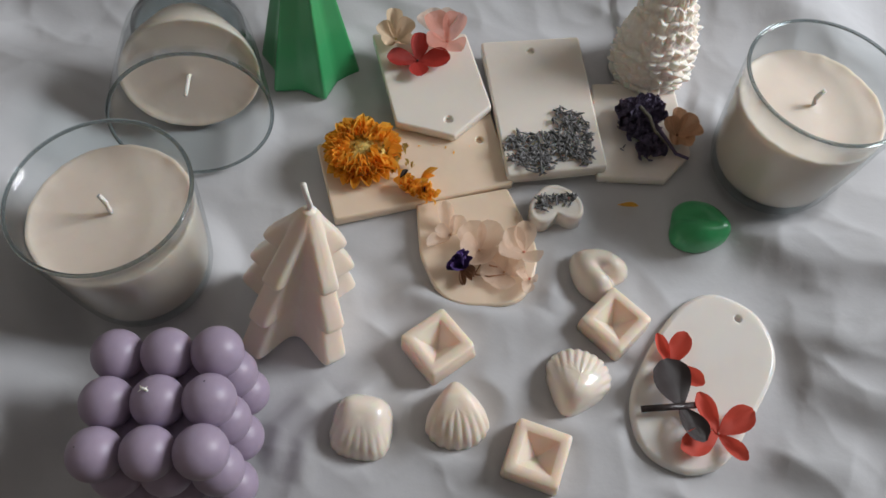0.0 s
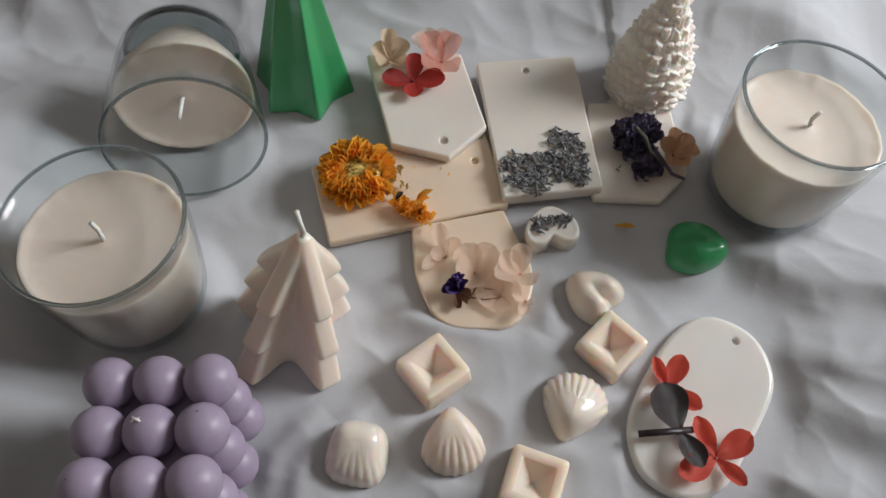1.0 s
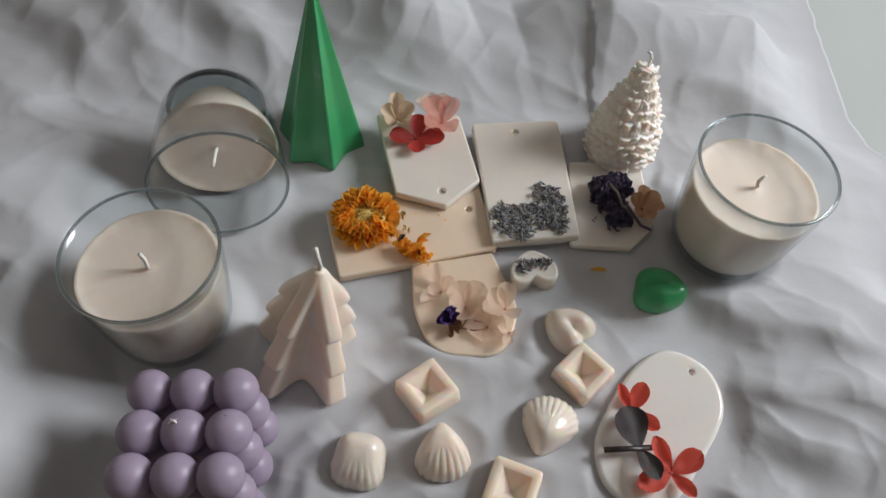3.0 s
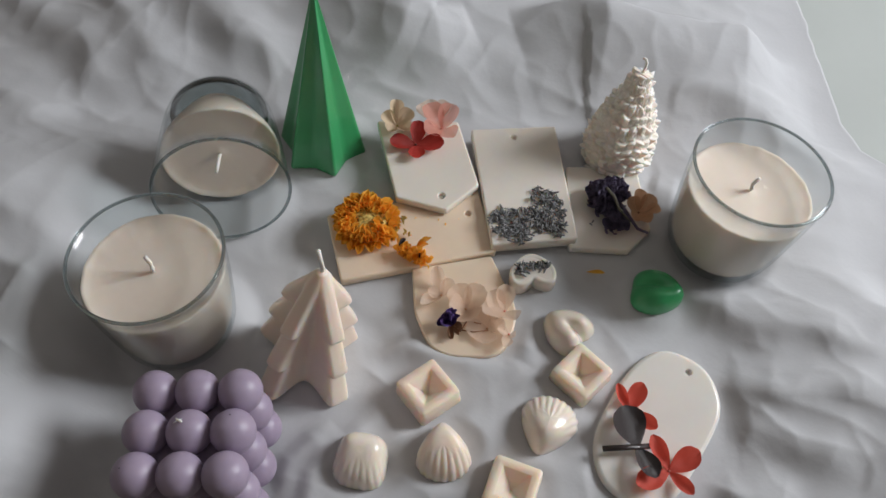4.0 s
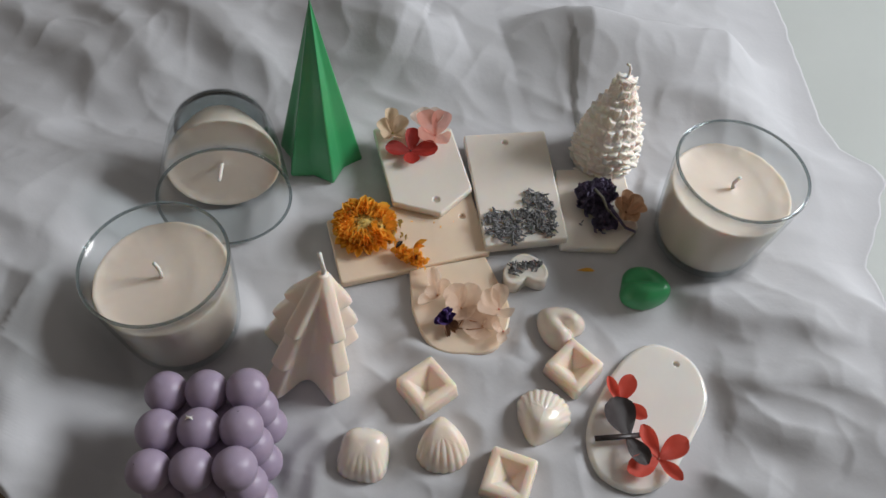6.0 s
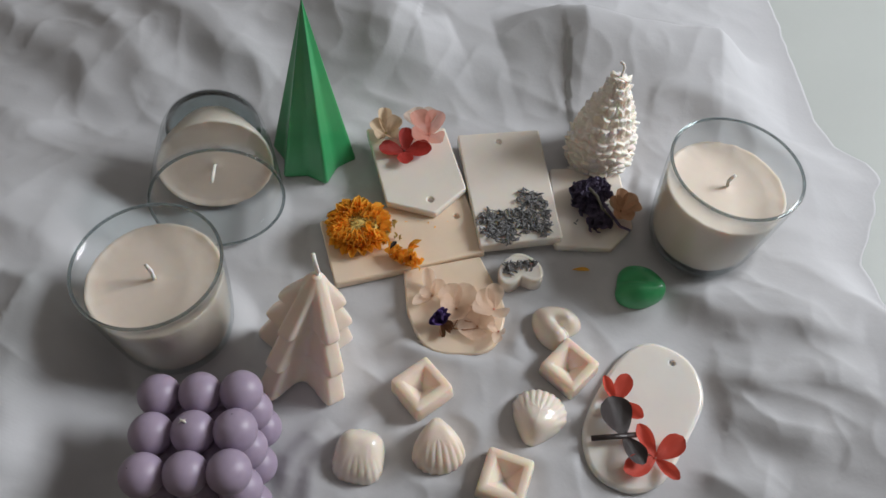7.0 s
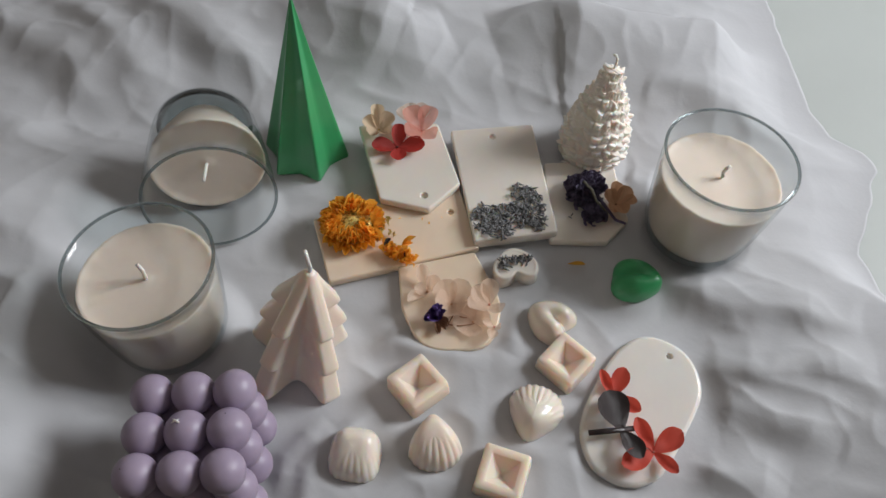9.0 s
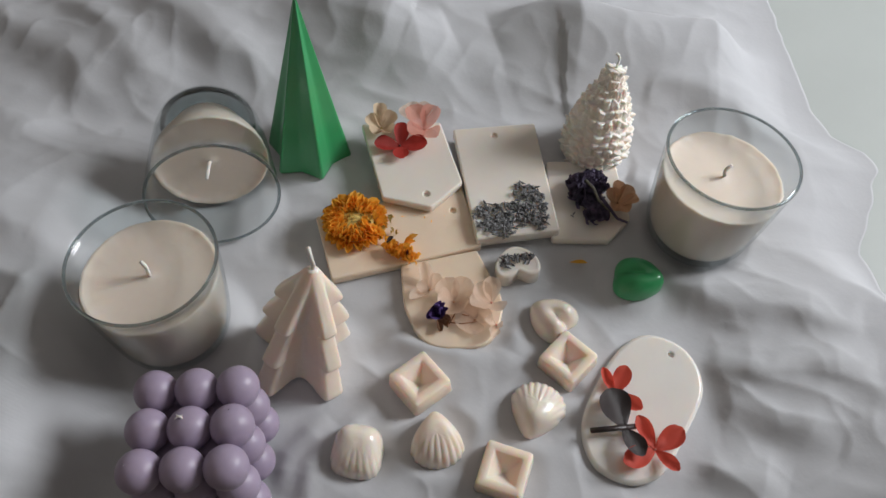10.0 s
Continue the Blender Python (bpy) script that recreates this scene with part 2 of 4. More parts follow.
# ---- table ----
TABLE_Z = -0.012
table = thing("table", "pale grey-green painted table under the cloth", "table", pose(0.1, 0.45, TABLE_Z))
top = rounded([(-0.62, -0.05), (-0.22, -0.42), (0.75, -0.42), (0.75, 0.5), (-0.62, 0.5)], 0.03)
bm = slab(top, 0.028, bevel=0.003)
bmesh.ops.translate(bm, verts=bm.verts, vec=(0, 0, -0.028))
part("tabletop", bm, TABLE, table, smooth=None)
for x, y in ((-0.44, -0.13), (-0.12, -0.36), (0.69, -0.36), (0.69, 0.44), (-0.55, 0.44)):
    part("leg", box(bmesh.new(), (x - 0.025, y - 0.025, -0.738), (x + 0.025, y + 0.025, -0.0285)), TABLE, table, smooth=False)

# ---- cloth ----
# (x, y, radius, height of the cloth) under what stands on it
PADS = [(-0.143, 0.185, 0.033, 0.0055), (0.1815, 0.25, 0.026, -0.0045), (-0.115, 0.105, 0.046, 0.0), (-0.073, 0.325, 0.026, 0.001),
        (-0.066, 0.171, 0.028, 0.001), (0.121, 0.315, 0.020, 0.0), (0.03, 0.29, 0.055, 0.0), (0.022, 0.208, 0.040, 0.0), (0.026, 0.194, 0.018, 0.0), (-0.02, 0.24, 0.045, 0.0),
        (0.11, 0.27, 0.035, 0.0), (0.13, 0.128, 0.038, 0.0), (0.003, 0.145, 0.014, 0.0), (0.09, 0.158, 0.014, 0.0)]
PADS += [(0.048, 0.092, 0.014, 0.0), (-0.033, 0.108, 0.012, 0.0), (0.011, 0.113, 0.012, 0.0), (0.068, 0.128, 0.012, 0.0),
         (0.084, 0.186, 0.012, 0.0), (0.138, 0.213, 0.012, 0.0), (0.064, 0.222, 0.012, 0.0), (-0.128, 0.275, 0.03, 0.002), (-0.136, 0.315, 0.03, -0.004)]
FOLDS, CLOSE = [], []


def fold(height, far, near, *crest, into=FOLDS):
    """A ridge of the cloth along its crest, drawn left to right; far and near are the widths of its two slopes."""
    into.append((height, far, near, [Vector(p) for p in crest]))


# behind the candles
fold(0.026, 0.014, 0.026, (-0.075, 0.53), (-0.04, 0.465), (-0.013, 0.437), (0.006, 0.426), (0.032, 0.432))
fold(0.034, 0.012, 0.036, (0.059, 0.420), (0.10, 0.427), (0.145, 0.424), (0.199, 0.413), (0.279, 0.392))
fold(0.008, 0.020, 0.010, (0.03, 0.52), (0.09, 0.475), (0.18, 0.465))
fold(0.007, 0.010, 0.020, (0.16, 0.372), (0.21, 0.366), (0.27, 0.355))
# west side
fold(0.012, 0.030, 0.014, (-0.36, 0.49), (-0.308, 0.448), (-0.24, 0.389), (-0.203, 0.366))
fold(0.011, 0.022, 0.012, (-0.28, 0.49), (-0.237, 0.44), (-0.196, 0.398), (-0.171, 0.365))
fold(0.010, 0.020, 0.012, (-0.23, 0.50), (-0.188, 0.457), (-0.14, 0.414), (-0.104, 0.39))
fold(0.014, 0.020, 0.040, (-0.34, 0.37), (-0.284, 0.34), (-0.227, 0.309), (-0.175, 0.287))
fold(0.008, 0.020, 0.010, (-0.29, 0.264), (-0.253, 0.244), (-0.229, 0.231), (-0.199, 0.215))
fold(0.010, 0.010, 0.026, (-0.241, 0.197), (-0.223, 0.191), (-0.209, 0.178), (-0.195, 0.158), (-0.182, 0.148))
fold(0.006, 0.018, 0.010, (-0.245, 0.139), (-0.225, 0.137), (-0.197, 0.133), (-0.161, 0.122))
fold(0.007, 0.018, 0.010, (-0.235, 0.114), (-0.217, 0.107), (-0.195, 0.099), (-0.175, 0.087))
# east side
fold(0.010, 0.022, 0.009, (0.15, 0.215), (0.173, 0.204), (0.196, 0.195), (0.229, 0.189), (0.273, 0.172))
fold(0.008, 0.018, 0.008, (0.169, 0.165), (0.197, 0.154), (0.22, 0.15), (0.272, 0.145))
fold(0.008, 0.014, 0.010, (0.159, 0.129), (0.179, 0.13), (0.199, 0.12), (0.239, 0.099))
fold(0.006, 0.014, 0.008, (0.152, 0.092), (0.18, 0.091), (0.209, 0.081))
# between the small melts
fold(0.0075, 0.0062, 0.007, (-0.036, 0.171), (-0.012, 0.1765), (0.003, 0.1705), (0.017, 0.1655), (0.046, 0.165), into=CLOSE)
fold(0.006, 0.006, 0.006, (-0.076, 0.085), (-0.071, 0.107), (-0.061, 0.118), (-0.049, 0.128), into=CLOSE)
fold(0.006, 0.006, 0.005, (-0.064, 0.082), (-0.059, 0.1), (-0.045, 0.117), (-0.02, 0.135), into=CLOSE)
fold(0.006, 0.010, 0.008, (0.05, 0.166), (0.055, 0.180), (0.066, 0.199))
fold(0.006, 0.012, 0.008, (0.14, 0.300), (0.165, 0.292))


def fold_height(px, py, folds):
    """The height of all the ridges over arrays of places."""
    total = np.zeros_like(px)
    for height, far, near, crest in folds:
        lengths = [(q - p).length for p, q in zip(crest, crest[1:])]
        whole, run = sum(lengths), 0.0
        best, side, along_it, soft = np.full_like(px, 9.0), np.zeros_like(px), np.zeros_like(px), np.zeros_like(px)
        for p, q, size in zip(crest, crest[1:], lengths):
            d = (q - p) / size
            f = np.clip((px - p.x) * d.x + (py - p.y) * d.y, 0, size)
            dx, dy = px - p.x - f * d.x, py - p.y - f * d.y
            away = np.hypot(dx, dy)
            soft += (away + 1e-4) ** -8
            nearer = away < best
            best = np.where(nearer, away, best)
            side = np.where(nearer, d.x * dy - d.y * dx, side)
            along_it = np.where(nearer, (run + f) / whole, along_it)
            run += size
        width = 1.35 * near + (far - 1.35 * near) / (1 + np.exp(-side / 0.003))
        ends = np.clip(along_it / 0.25, 0, 1) * np.clip((1 - along_it) / 0.25, 0, 1)
        total += 0.8 * height * (0.06 + 0.94 * ends) * np.exp(-(soft ** -0.125 / width) ** 1.8)
    return total


def crease(p, k):
    """Soft ridges with a sharp crest, 0 to 1."""
    return (1 - abs(noise.noise(p * k))) ** 3


def cloth_bend(x, y):
    """Where a place of the sheet would lie if the folds ran straight."""
    p = Vector((x, y, 0))
    return p + 0.014 * noise.noise_vector(p * 9) + 0.005 * noise.noise_vector(p * 30)


def cloth_z(x, y, q, ridges):
    wild = smoothstep(0.10, 0.22, math.hypot((x - 0.02) * 0.8, y - 0.2))
    taut = 1 - 0.75 * smoothstep(0.03, 0.10, x) * smoothstep(0.34, 0.39, y)
    u = Vector((0.6 * (0.9 * q.x - 0.43 * q.y), 1.5 * (0.43 * q.x + 0.9 * q.y), 0.4))
    h = -0.0012 + (0.042 * smoothstep(-0.168, -0.222, x) + 0.022 * smoothstep(-0.2, -0.32, x)) * smoothstep(0.36, 0.24, y) + (0.0022 + 0.0018 * wild) * noise.noise(u * 6) + (0.0040 + 0.0006 * wild) * noise.noise(u * 14 + Vector((3, 1, 0)))
    h += taut * (0.003 + 0.0012 * wild) * (crease(u + Vector((2, 0, 0.3)), 7) - 0.5) + taut * (0.0030 - 0.0008 * wild) * (crease(u + Vector((5, 7, 1)), 19) - 0.5)
    h += 0.0010 * (crease(Vector((q.y, q.x, 3)), 34) - 0.5) + 0.0004 * noise.noise(u * 60)
    h += 0.022 * smoothstep(-0.31, -0.13, x) * smoothstep(0.26, 0.0, x) * smoothstep(0.35, 0.45, y)
    h += 0.018 * smoothstep(0.15, 0.285, x) * smoothstep(0.27, 0.17, y)
    h += ridges
    for cx, cy, r, z in PADS:
        k = smoothstep(r * 1.05 + 0.013, r * 0.85, math.hypot(x - cx, y - cy))
        h += (z - 0.0004 - h) * k
    return max(h, TABLE_Z + 0.003)


def cloth_edge_right(y):
    hem = np.interp(y, [0.0, 0.15, 0.19, 0.207, 0.235, 0.27, 0.302, 0.319, 0.334, 0.359, 0.465, 0.7], [0.335, 0.33, 0.31, 0.300, 0.293, 0.310, 0.325, 0.321, 0.301, 0.293, 0.288, 0.27])
    return float(hem) + 0.003 * noise.noise(Vector((y * 60, 5, 0)))


bm = bmesh.new()
NX, NY = 440, 400
grid = []
for j in range(NY + 1):
    y = 0.05 + 0.65 * j / NY
    xl = -0.46 + 0.237 * smoothstep(0.19, 0.07, y) + 0.01 * noise.noise(Vector((y * 25, 9, 0)))
    xr = cloth_edge_right(y)
    xs = [xl + (xr - xl) * i / NX for i in range(NX + 1)]
    bent = [cloth_bend(x, y) for x in xs]
    ridges = fold_height(np.array([q.x for q in bent]), np.array([q.y for q in bent]), FOLDS)
    hugging = fold_height(np.array(xs), np.full(NX + 1, y), CLOSE)
    row = []
    for x, q, ridge, hug in zip(xs, bent, ridges, hugging):
        edge = smoothstep(0.0, 0.016 + 0.054 * smoothstep(0.25, 0.4, y), x - xl) * smoothstep(0.0, 0.025 + 0.045 * smoothstep(0.18, 0.26, y), xr - x)
        z = cloth_z(x, y, q, float(ridge)) + float(hug)
        row.append(bm.verts.new((x, y, TABLE_Z + 0.0009 + (z - TABLE_Z - 0.0009) * (0.05 + 0.95 * edge))))
    grid.append(row)
for a, b in zip(grid, grid[1:]):
    for i in range(NX):
        bm.faces.new((a[i], a[i + 1], b[i + 1], b[i]))
cloth = solid("tablecloth", bm, CLOTH, "crumpled white cotton cloth spread over the table", "cloth")
thick = cloth.modifiers.new("thickness", "SOLIDIFY")
thick.thickness, thick.offset = 0.0004, -1


# ---- container candles ----
def jar_candle(at, level, wick_points, label, seed, base=GLASS, slim=0.0):
    jar = thing("jar_candle", label, "candle", at, "candles in glass jars")
    H = 0.0755
    outer = [(0, 0), (0.021, 0), (0.0252, 0.0007), (0.0285, 0.0028), (0.0312, 0.0065), (0.0332, 0.013), (0.0347, 0.023), (0.0368, 0.042), (0.0386, 0.062), (0.0394, 0.0735)]
    inner = [(0.0370, 0.062), (0.0352, 0.042), (0.0331, 0.023), (0.0315, 0.014), (0.0285, 0.0085), (0.023, 0.0070), (0, 0.0069)]
    outer.append((0.0394, 0.0742))
    part("glass_wall", lathe(outer + [(0.0383, 0.0742)] + inner, 96), GLASS, jar, "clear thin glass wall")
    ring = [(0.03885 + 0.00095 * math.cos(a), 0.0747 + 0.0008 * math.sin(a)) for a in np.linspace(0, 2 * math.pi, 15)]
    part("glass_rim", lathe(ring, 96), RIM, jar, "rounded greenish glass rim")
    foot = [(0.0, 0.0003), (0.0208, 0.0003), (0.025, 0.001), (0.0281, 0.0031), (0.0300, 0.0060), (0.027, 0.0066), (0.022, 0.0056), (0, 0.0054)]
    part("glass_base", lathe(foot, 96), base, jar, "thick glass base")

    def inside(z):
        zs = [0.0085, 0.014, 0.023, 0.042, 0.062, 0.0749]
        rs = [0.0285, 0.0315, 0.0331, 0.0352, 0.0370, 0.0381]
        return (float(np.interp(z, zs, rs)) - 0.0002) * (1 - slim * smoothstep(level, 0.006, z))
    prof = [(0, 0.0072), (0.023 * (1 - slim), 0.0073), (inside(0.0085), 0.0088), (inside(0.0138), 0.0138)]
    prof += [(inside(z), z) for z in np.linspace(0.016, level - 0.0002, 8)]
    prof += [(inside(level) - 0.0005, level + 0.0004), (inside(level) - 0.002, level - 0.0002), (inside(level) - 0.006, level - 0.0008)]
    prof += [(r, level - 0.001 + 0.0006 * math.exp(-(r / 0.004) ** 2)) for r in (0.024, 0.016, 0.01, 0.006, 0.003)] + [(0, level)]
    bm = lathe(prof, 96)
    for v in bm.verts:
        r = math.hypot(v.co.x, v.co.y)
        if v.co.z > level - 0.004:
            e = smoothstep(0.02, inside(level), r)
            v.co.z += 0.0008 * e * e * e * noise.noise(Vector((v.co.x * 190, v.co.y * 190, seed))) + 0.0004 * noise.noise(Vector((v.co.x * 40, v.co.y * 40, seed + 4)))
    part("wax", bm, CANDLE, jar, "creamy soy wax fill")
    part("wick", tube([(x, y, level - 0.002 + z) for x, y, z in wick_points], 0.0013, 8, 0.85), WICK, jar, "white cotton wick")
    return jar


def upright(base, axis):
    a = Vector(axis).normalized()
    return Matrix.Translation(base) @ Vector((0, 0, 1)).rotation_difference(a).to_matrix().to_4x4()


jar_candle(upright((-0.1436, 0.1855, 0.0058), (0.0076, 0.0535, 0.9986)) @ Matrix.Scale(1.02, 4), 0.0598, [(0, 0, 0), (0.0003, 0, 0.005), (0.0002, 0.0006, 0.009), (-0.0014, 0.0014, 0.0135)],
           "glass jar candle with cream wax, standing on the cloth", 1)
jar_candle(upright((0.182, 0.2505, -0.0035), (0.0984, 0.0796, 0.992)) @ Matrix.Scale(1.015, 4), 0.057, [(0, 0, 0), (0.0003, 0, 0.0035), (-0.0004, 0.0002, 0.007), (0.0006, 0.0006, 0.0095), (0.0022, 0.001, 0.0115)],
           "glass jar candle with cream wax and curled wick", 2)
N_BACK = Vector((0.204, -0.961, 0.19)).normalized()
jar_candle(upright(Vector((-0.122, 0.2565, 0.0445)) - 0.0755 * N_BACK, N_BACK) @ Matrix.Scale(1.025, 4), 0.0435, [(0, 0, 0), (-0.001, 0.001, 0.004), (-0.002, -0.001, 0.009), (-0.003, -0.003, 0.014)],
           "glass jar candle with cream wax lying on its side", 3, RIM, 0.3)


# ---- bubble cube candle ----
def bubble_candle(at, pitch, r):
    cube = thing("bubble_candle", "lilac wax bubble cube candle on the cloth", "candle", at)
    part("core", box(bmesh.new(), (-0.85 * pitch, -0.85 * pitch, 0.004), (0.85 * pitch, 0.85 * pitch, r + 1.6 * pitch)), LILAC, cube, smooth=False)
    bm = bmesh.new()
    bmesh.ops.create_uvsphere(bm, u_segments=32, v_segments=20, radius=r)
    ball = mesh_of("bubble", bm, LILAC)
    for k in range(3):
        for j in (-1, 0, 1):
            for i in (-1, 0, 1):
                if (i, j, k) == (0, 0, 1) or (i, j, k) == (0, 0, 0):
                    continue
                b = new("bubble", ball)
                b.parent = cube
                b.matrix_basis = pose(i * pitch, j * pitch, r + k * pitch, 40 * i, 50 * j, 70 * k)
    z = 2 * r + 2 * pitch
    bm = tube([(0, 0, z - 0.001), (-0.0008, 0.0004, z + 0.001), (-0.0026, 0.0008, z + 0.0018)], 0.0006, 6)
    for a in (0.4, 2.2, 4.0):
        tube([(-0.002, 0.0006, z + 0.001), (-0.002 + 0.0024 * math.cos(a), 0.0006 + 0.0018 * math.sin(a), z + 0.0012)], 0.00028, 5, 0.6, bm)
    part("wick", bm, WICK, cube, "short frayed white wick")
    for i, j, dx, dy in ((-1, -1, -0.3, -0.05), (1, 0, 0.05, 0.35)):
        bm = bmesh.new()
        up = math.sqrt(1 - dx * dx - dy * dy)
        bmesh.ops.create_icosphere(bm, subdivisions=1, radius=0.0004, matrix=pose(i * pitch + dx * r, j * pitch + dy * r, r + 2 * pitch + up * r))
        part("speck", bm, BLACK, cube, "tiny dark speck")
    return cube


bubble_candle(upright((-0.1092, 0.0996, 0.0012), (-0.072, 0.115, 0.99)), 0.0218, 0.0112)


# ---- star pyramid candle ----
def star_pyramid(at, R, height):
    rings = []
    for t in (0, 0.012, 0.25, 0.5, 0.75, 0.985, 1.0):
        ring, s = [], (1 - t) if t < 0.98 else (0.022 if t < 1 else 0.012)
        s = s * 0.985 if t == 0 else s
        for k in range(6):
            a = math.radians(60 * k)
            for da, f in ((-4.0, 0.955), (-1.6, 0.995), (1.6, 0.995), (4.0, 0.955), (22, 0.775), (30, 0.74), (38, 0.775)):
                w = a + math.radians(da)
                ring.append((R * s * f * math.cos(w), R * s * f * math.sin(w), height * t))
        rings.append(ring)
    ob = solid("star_pyramid_candle", loops(rings), GREEN, "tall green wax pyramid candle with star-shaped ridges", "candle", at, smooth=True)
    return ob


star_pyramid(pose(-0.073, 0.325, 0.001, -3, 4, 0) @ pose(0, 0, 0, 0, 0, -70), 0.0295, 0.133)


# ---- tree candle ----
def tree_candle(at, height):
    tree = thing("tree_candle", "ivory wax fir tree candle with four tiered fins", "candle", at)
    fins = [(radians(a), reach) for a, reach in ((-56, 1.0), (32, 0.84), (148, 0.87), (-127, 1.0))]
    tiers = [(0.0, 0.298, 0.0372, 0.0270), (0.298, 0.58, 0.0328, 0.0190), (0.58, 1.0, 0.0252, 0.0022)]     # from, to, radius below and above
    rings, n = [], 180
    for lo, hi, r0, r1 in tiers:
        for f in (0.0, 0.02, 0.06, 0.14, 0.3, 0.5, 0.7, 0.88, 0.97, 1.0):
            t = lo + (hi - lo) * f
            tip = r0 + (r1 - r0) * f
            tip *= (0.93, 0.97, 0.99)[(0.0, 0.02, 0.06).index(f)] if f < 0.1 else 1
            valley, half = 0.0130 * (1 - t) + 0.0010, 0.0069 - 0.0030 * t
            ring = []
            for i in range(n):
                a = 2 * math.pi * i / n
                r = valley ** 3.2
                for fin, reach in fins:
                    d = abs((a - fin + math.pi) % (2 * math.pi) - math.pi)
                    if d < math.pi / 2:
                        side = half / max(0.001, math.sin(d))
                        r += ((tip * reach) ** -9 + side ** -9) ** (-3.2 / 9)
                r = min(r ** (1 / 3.2), tip + 0.0004)
                ring.append((r * math.cos(a), r * math.sin(a), height * t))
            rings.append(ring)
    part("wax_body", loops(rings), IVORY, tree)
    part("wick", tube([(0, 0, height - 0.003), (0, 0, height + 0.003), (-0.0018, -0.0002, height + 0.010), (-0.0034, 0.0002, height + 0.0165)], 0.0013, 8, 1.0), WICK, tree, "white waxed wick")
    return tree


tree_candle(upright((-0.0683, 0.1709, 0.001), (0.0168, 0.0101, 0.083)), 0.085)


# ---- pine cone candle ----
def cone_candle(at, R, height):
    cone = thing("pine_cone_candle", "ivory wax pine cone candle with knobbly scales", "candle", at)

    def radius(t):
        return R * (0.9 + 0.1 * smoothstep(0, 0.2, t)) * (1 - smoothstep(0.22, 1.12, t) * 0.9) ** 0.8
    rng = random.Random(5)
    rows, n, m = 11, 240, 170
    tips = [[rng.uniform(0.55, 1.35) for _ in range(40)] for _ in range(rows + 3)]
    rings = []
    for j in range(m):
        t = 0.985 * j / (m - 1)
        ring = []
        for i in range(n):
            a = 2 * math.pi * i / n
            p = Vector((math.cos(a), math.sin(a), t * 3.2))
            level = t * rows + 0.3 * math.sin(a + 0.6) + 0.6 * noise.noise(p * 1.9) + 1
            k = int(level)
            f = level - k
            count = max(6, int(round(2 * math.pi * radius((k - 0.5) / rows) / 0.0068)))
            c = a / (2 * math.pi) * count + 0.5 * (k % 2) + 0.25 * noise.noise(p * 4)
            g = abs(c % 1 - 0.5) * 2
            size = tips[min(max(k, 0), rows + 2)][int(c) % count % 40]
            shelf = f ** 1.2 * (1 - smoothstep(0.80, 0.98, f)) * (1 - g ** 2.4) * size
            r = radius(t) * 0.91 + 0.0052 * shelf * (0.55 + 0.45 * (1 - t)) + 0.0011 * noise.noise(p * 7) + 0.0006 * noise.noise(p * 19)
            ring.append((r * math.cos(a), r * math.sin(a), height * t + 0.0016 * shelf))
        rings.append(ring)
    bm = loops(rings)
    part("wax_body", bm, CONE_WAX, cone)
    part("wick", tube([(0, 0, height - 0.003), (0.0005, 0, height + 0.003), (0.001, 0.0006, height + 0.006), (-0.0002, 0.0012, height + 0.0085), (-0.002, 0.0014, height + 0.0095)], 0.0009, 7), WICK, cone, "curled waxed wick")
    return cone


cone_candle(pose(0.1230, 0.315, 0.0, -9, 9.5, 20), 0.0232, 0.0725)


# ---- wax tablets ----
def shift(points, cx, cy):
    return [(x - cx, y - cy) for x, y in points]


def tablet(name, points, radius, height, hole, mat, label, z, rx=0, ry=0, bevel=0.0012, lip=0.0):
    cx, cy = sum(p[0] for p in points) / len(points), sum(p[1] for p in points) / len(points)
    out = rounded(shift(points, cx, cy), radius) if radius else spline(shift(points, cx, cy))
    h = (hole[0] - cx, hole[1] - cy, hole[2]) if hole else None
    return solid(name, slab(out, height, h, bevel, lip), mat, label, "wax tablet", pose(cx, cy, z, rx, ry, 0), "scented wax tablets", smooth=None)


tablet("wax_tablet", [(-0.0525, 0.216), (0.043, 0.2385), (0.031, 0.287), (-0.065, 0.2635)], 0.0025, 0.0068, (0.025, 0.266, 0.0022), TABLET_WARM,
       "warm ivory rectangular wax tablet with a strawflower on it", 0.001)
tablet("wax_tablet", [(-0.021, 0.2730), (0.011, 0.2640), (0.032, 0.2840), (0.0185, 0.3355), (-0.0365, 0.3355)], 0.0025, 0.0060, (0.008, 0.2750, 0.0024), TABLET,
       "white pointed wax tablet with pressed hydrangea flowers", 0.0085)
tablet("wax_tablet", [(0.0392, 0.2395), (0.093, 0.2455), (0.084, 0.334), (0.027, 0.33)], 0.002, 0.0085, (0.0555, 0.3235, 0.0022), TABLET,
       "white rectangular wax tablet covered in lavender buds", 0.0045)
tablet("wax_tablet", [(0.088, 0.2425), (0.125, 0.2405), (0.141, 0.257), (0.137, 0.305), (0.09, 0.305)], 0.0025, 0.006, None, TABLET,
       "white wax tablet with dark dried flowers on it", 0.0008)
tablet("wax_tablet", [(-0.0095, 0.2265), (-0.0075, 0.198), (0.004, 0.169), (0.046, 0.168), (0.0555, 0.198), (0.0395, 0.2365)], [0.002, 0.03, 0.024, 0.024, 0.03, 0.002], 0.0054, None, TABLET_WARM,
       "ivory wax tablet with a rounded end and blush petals", 0.0005)
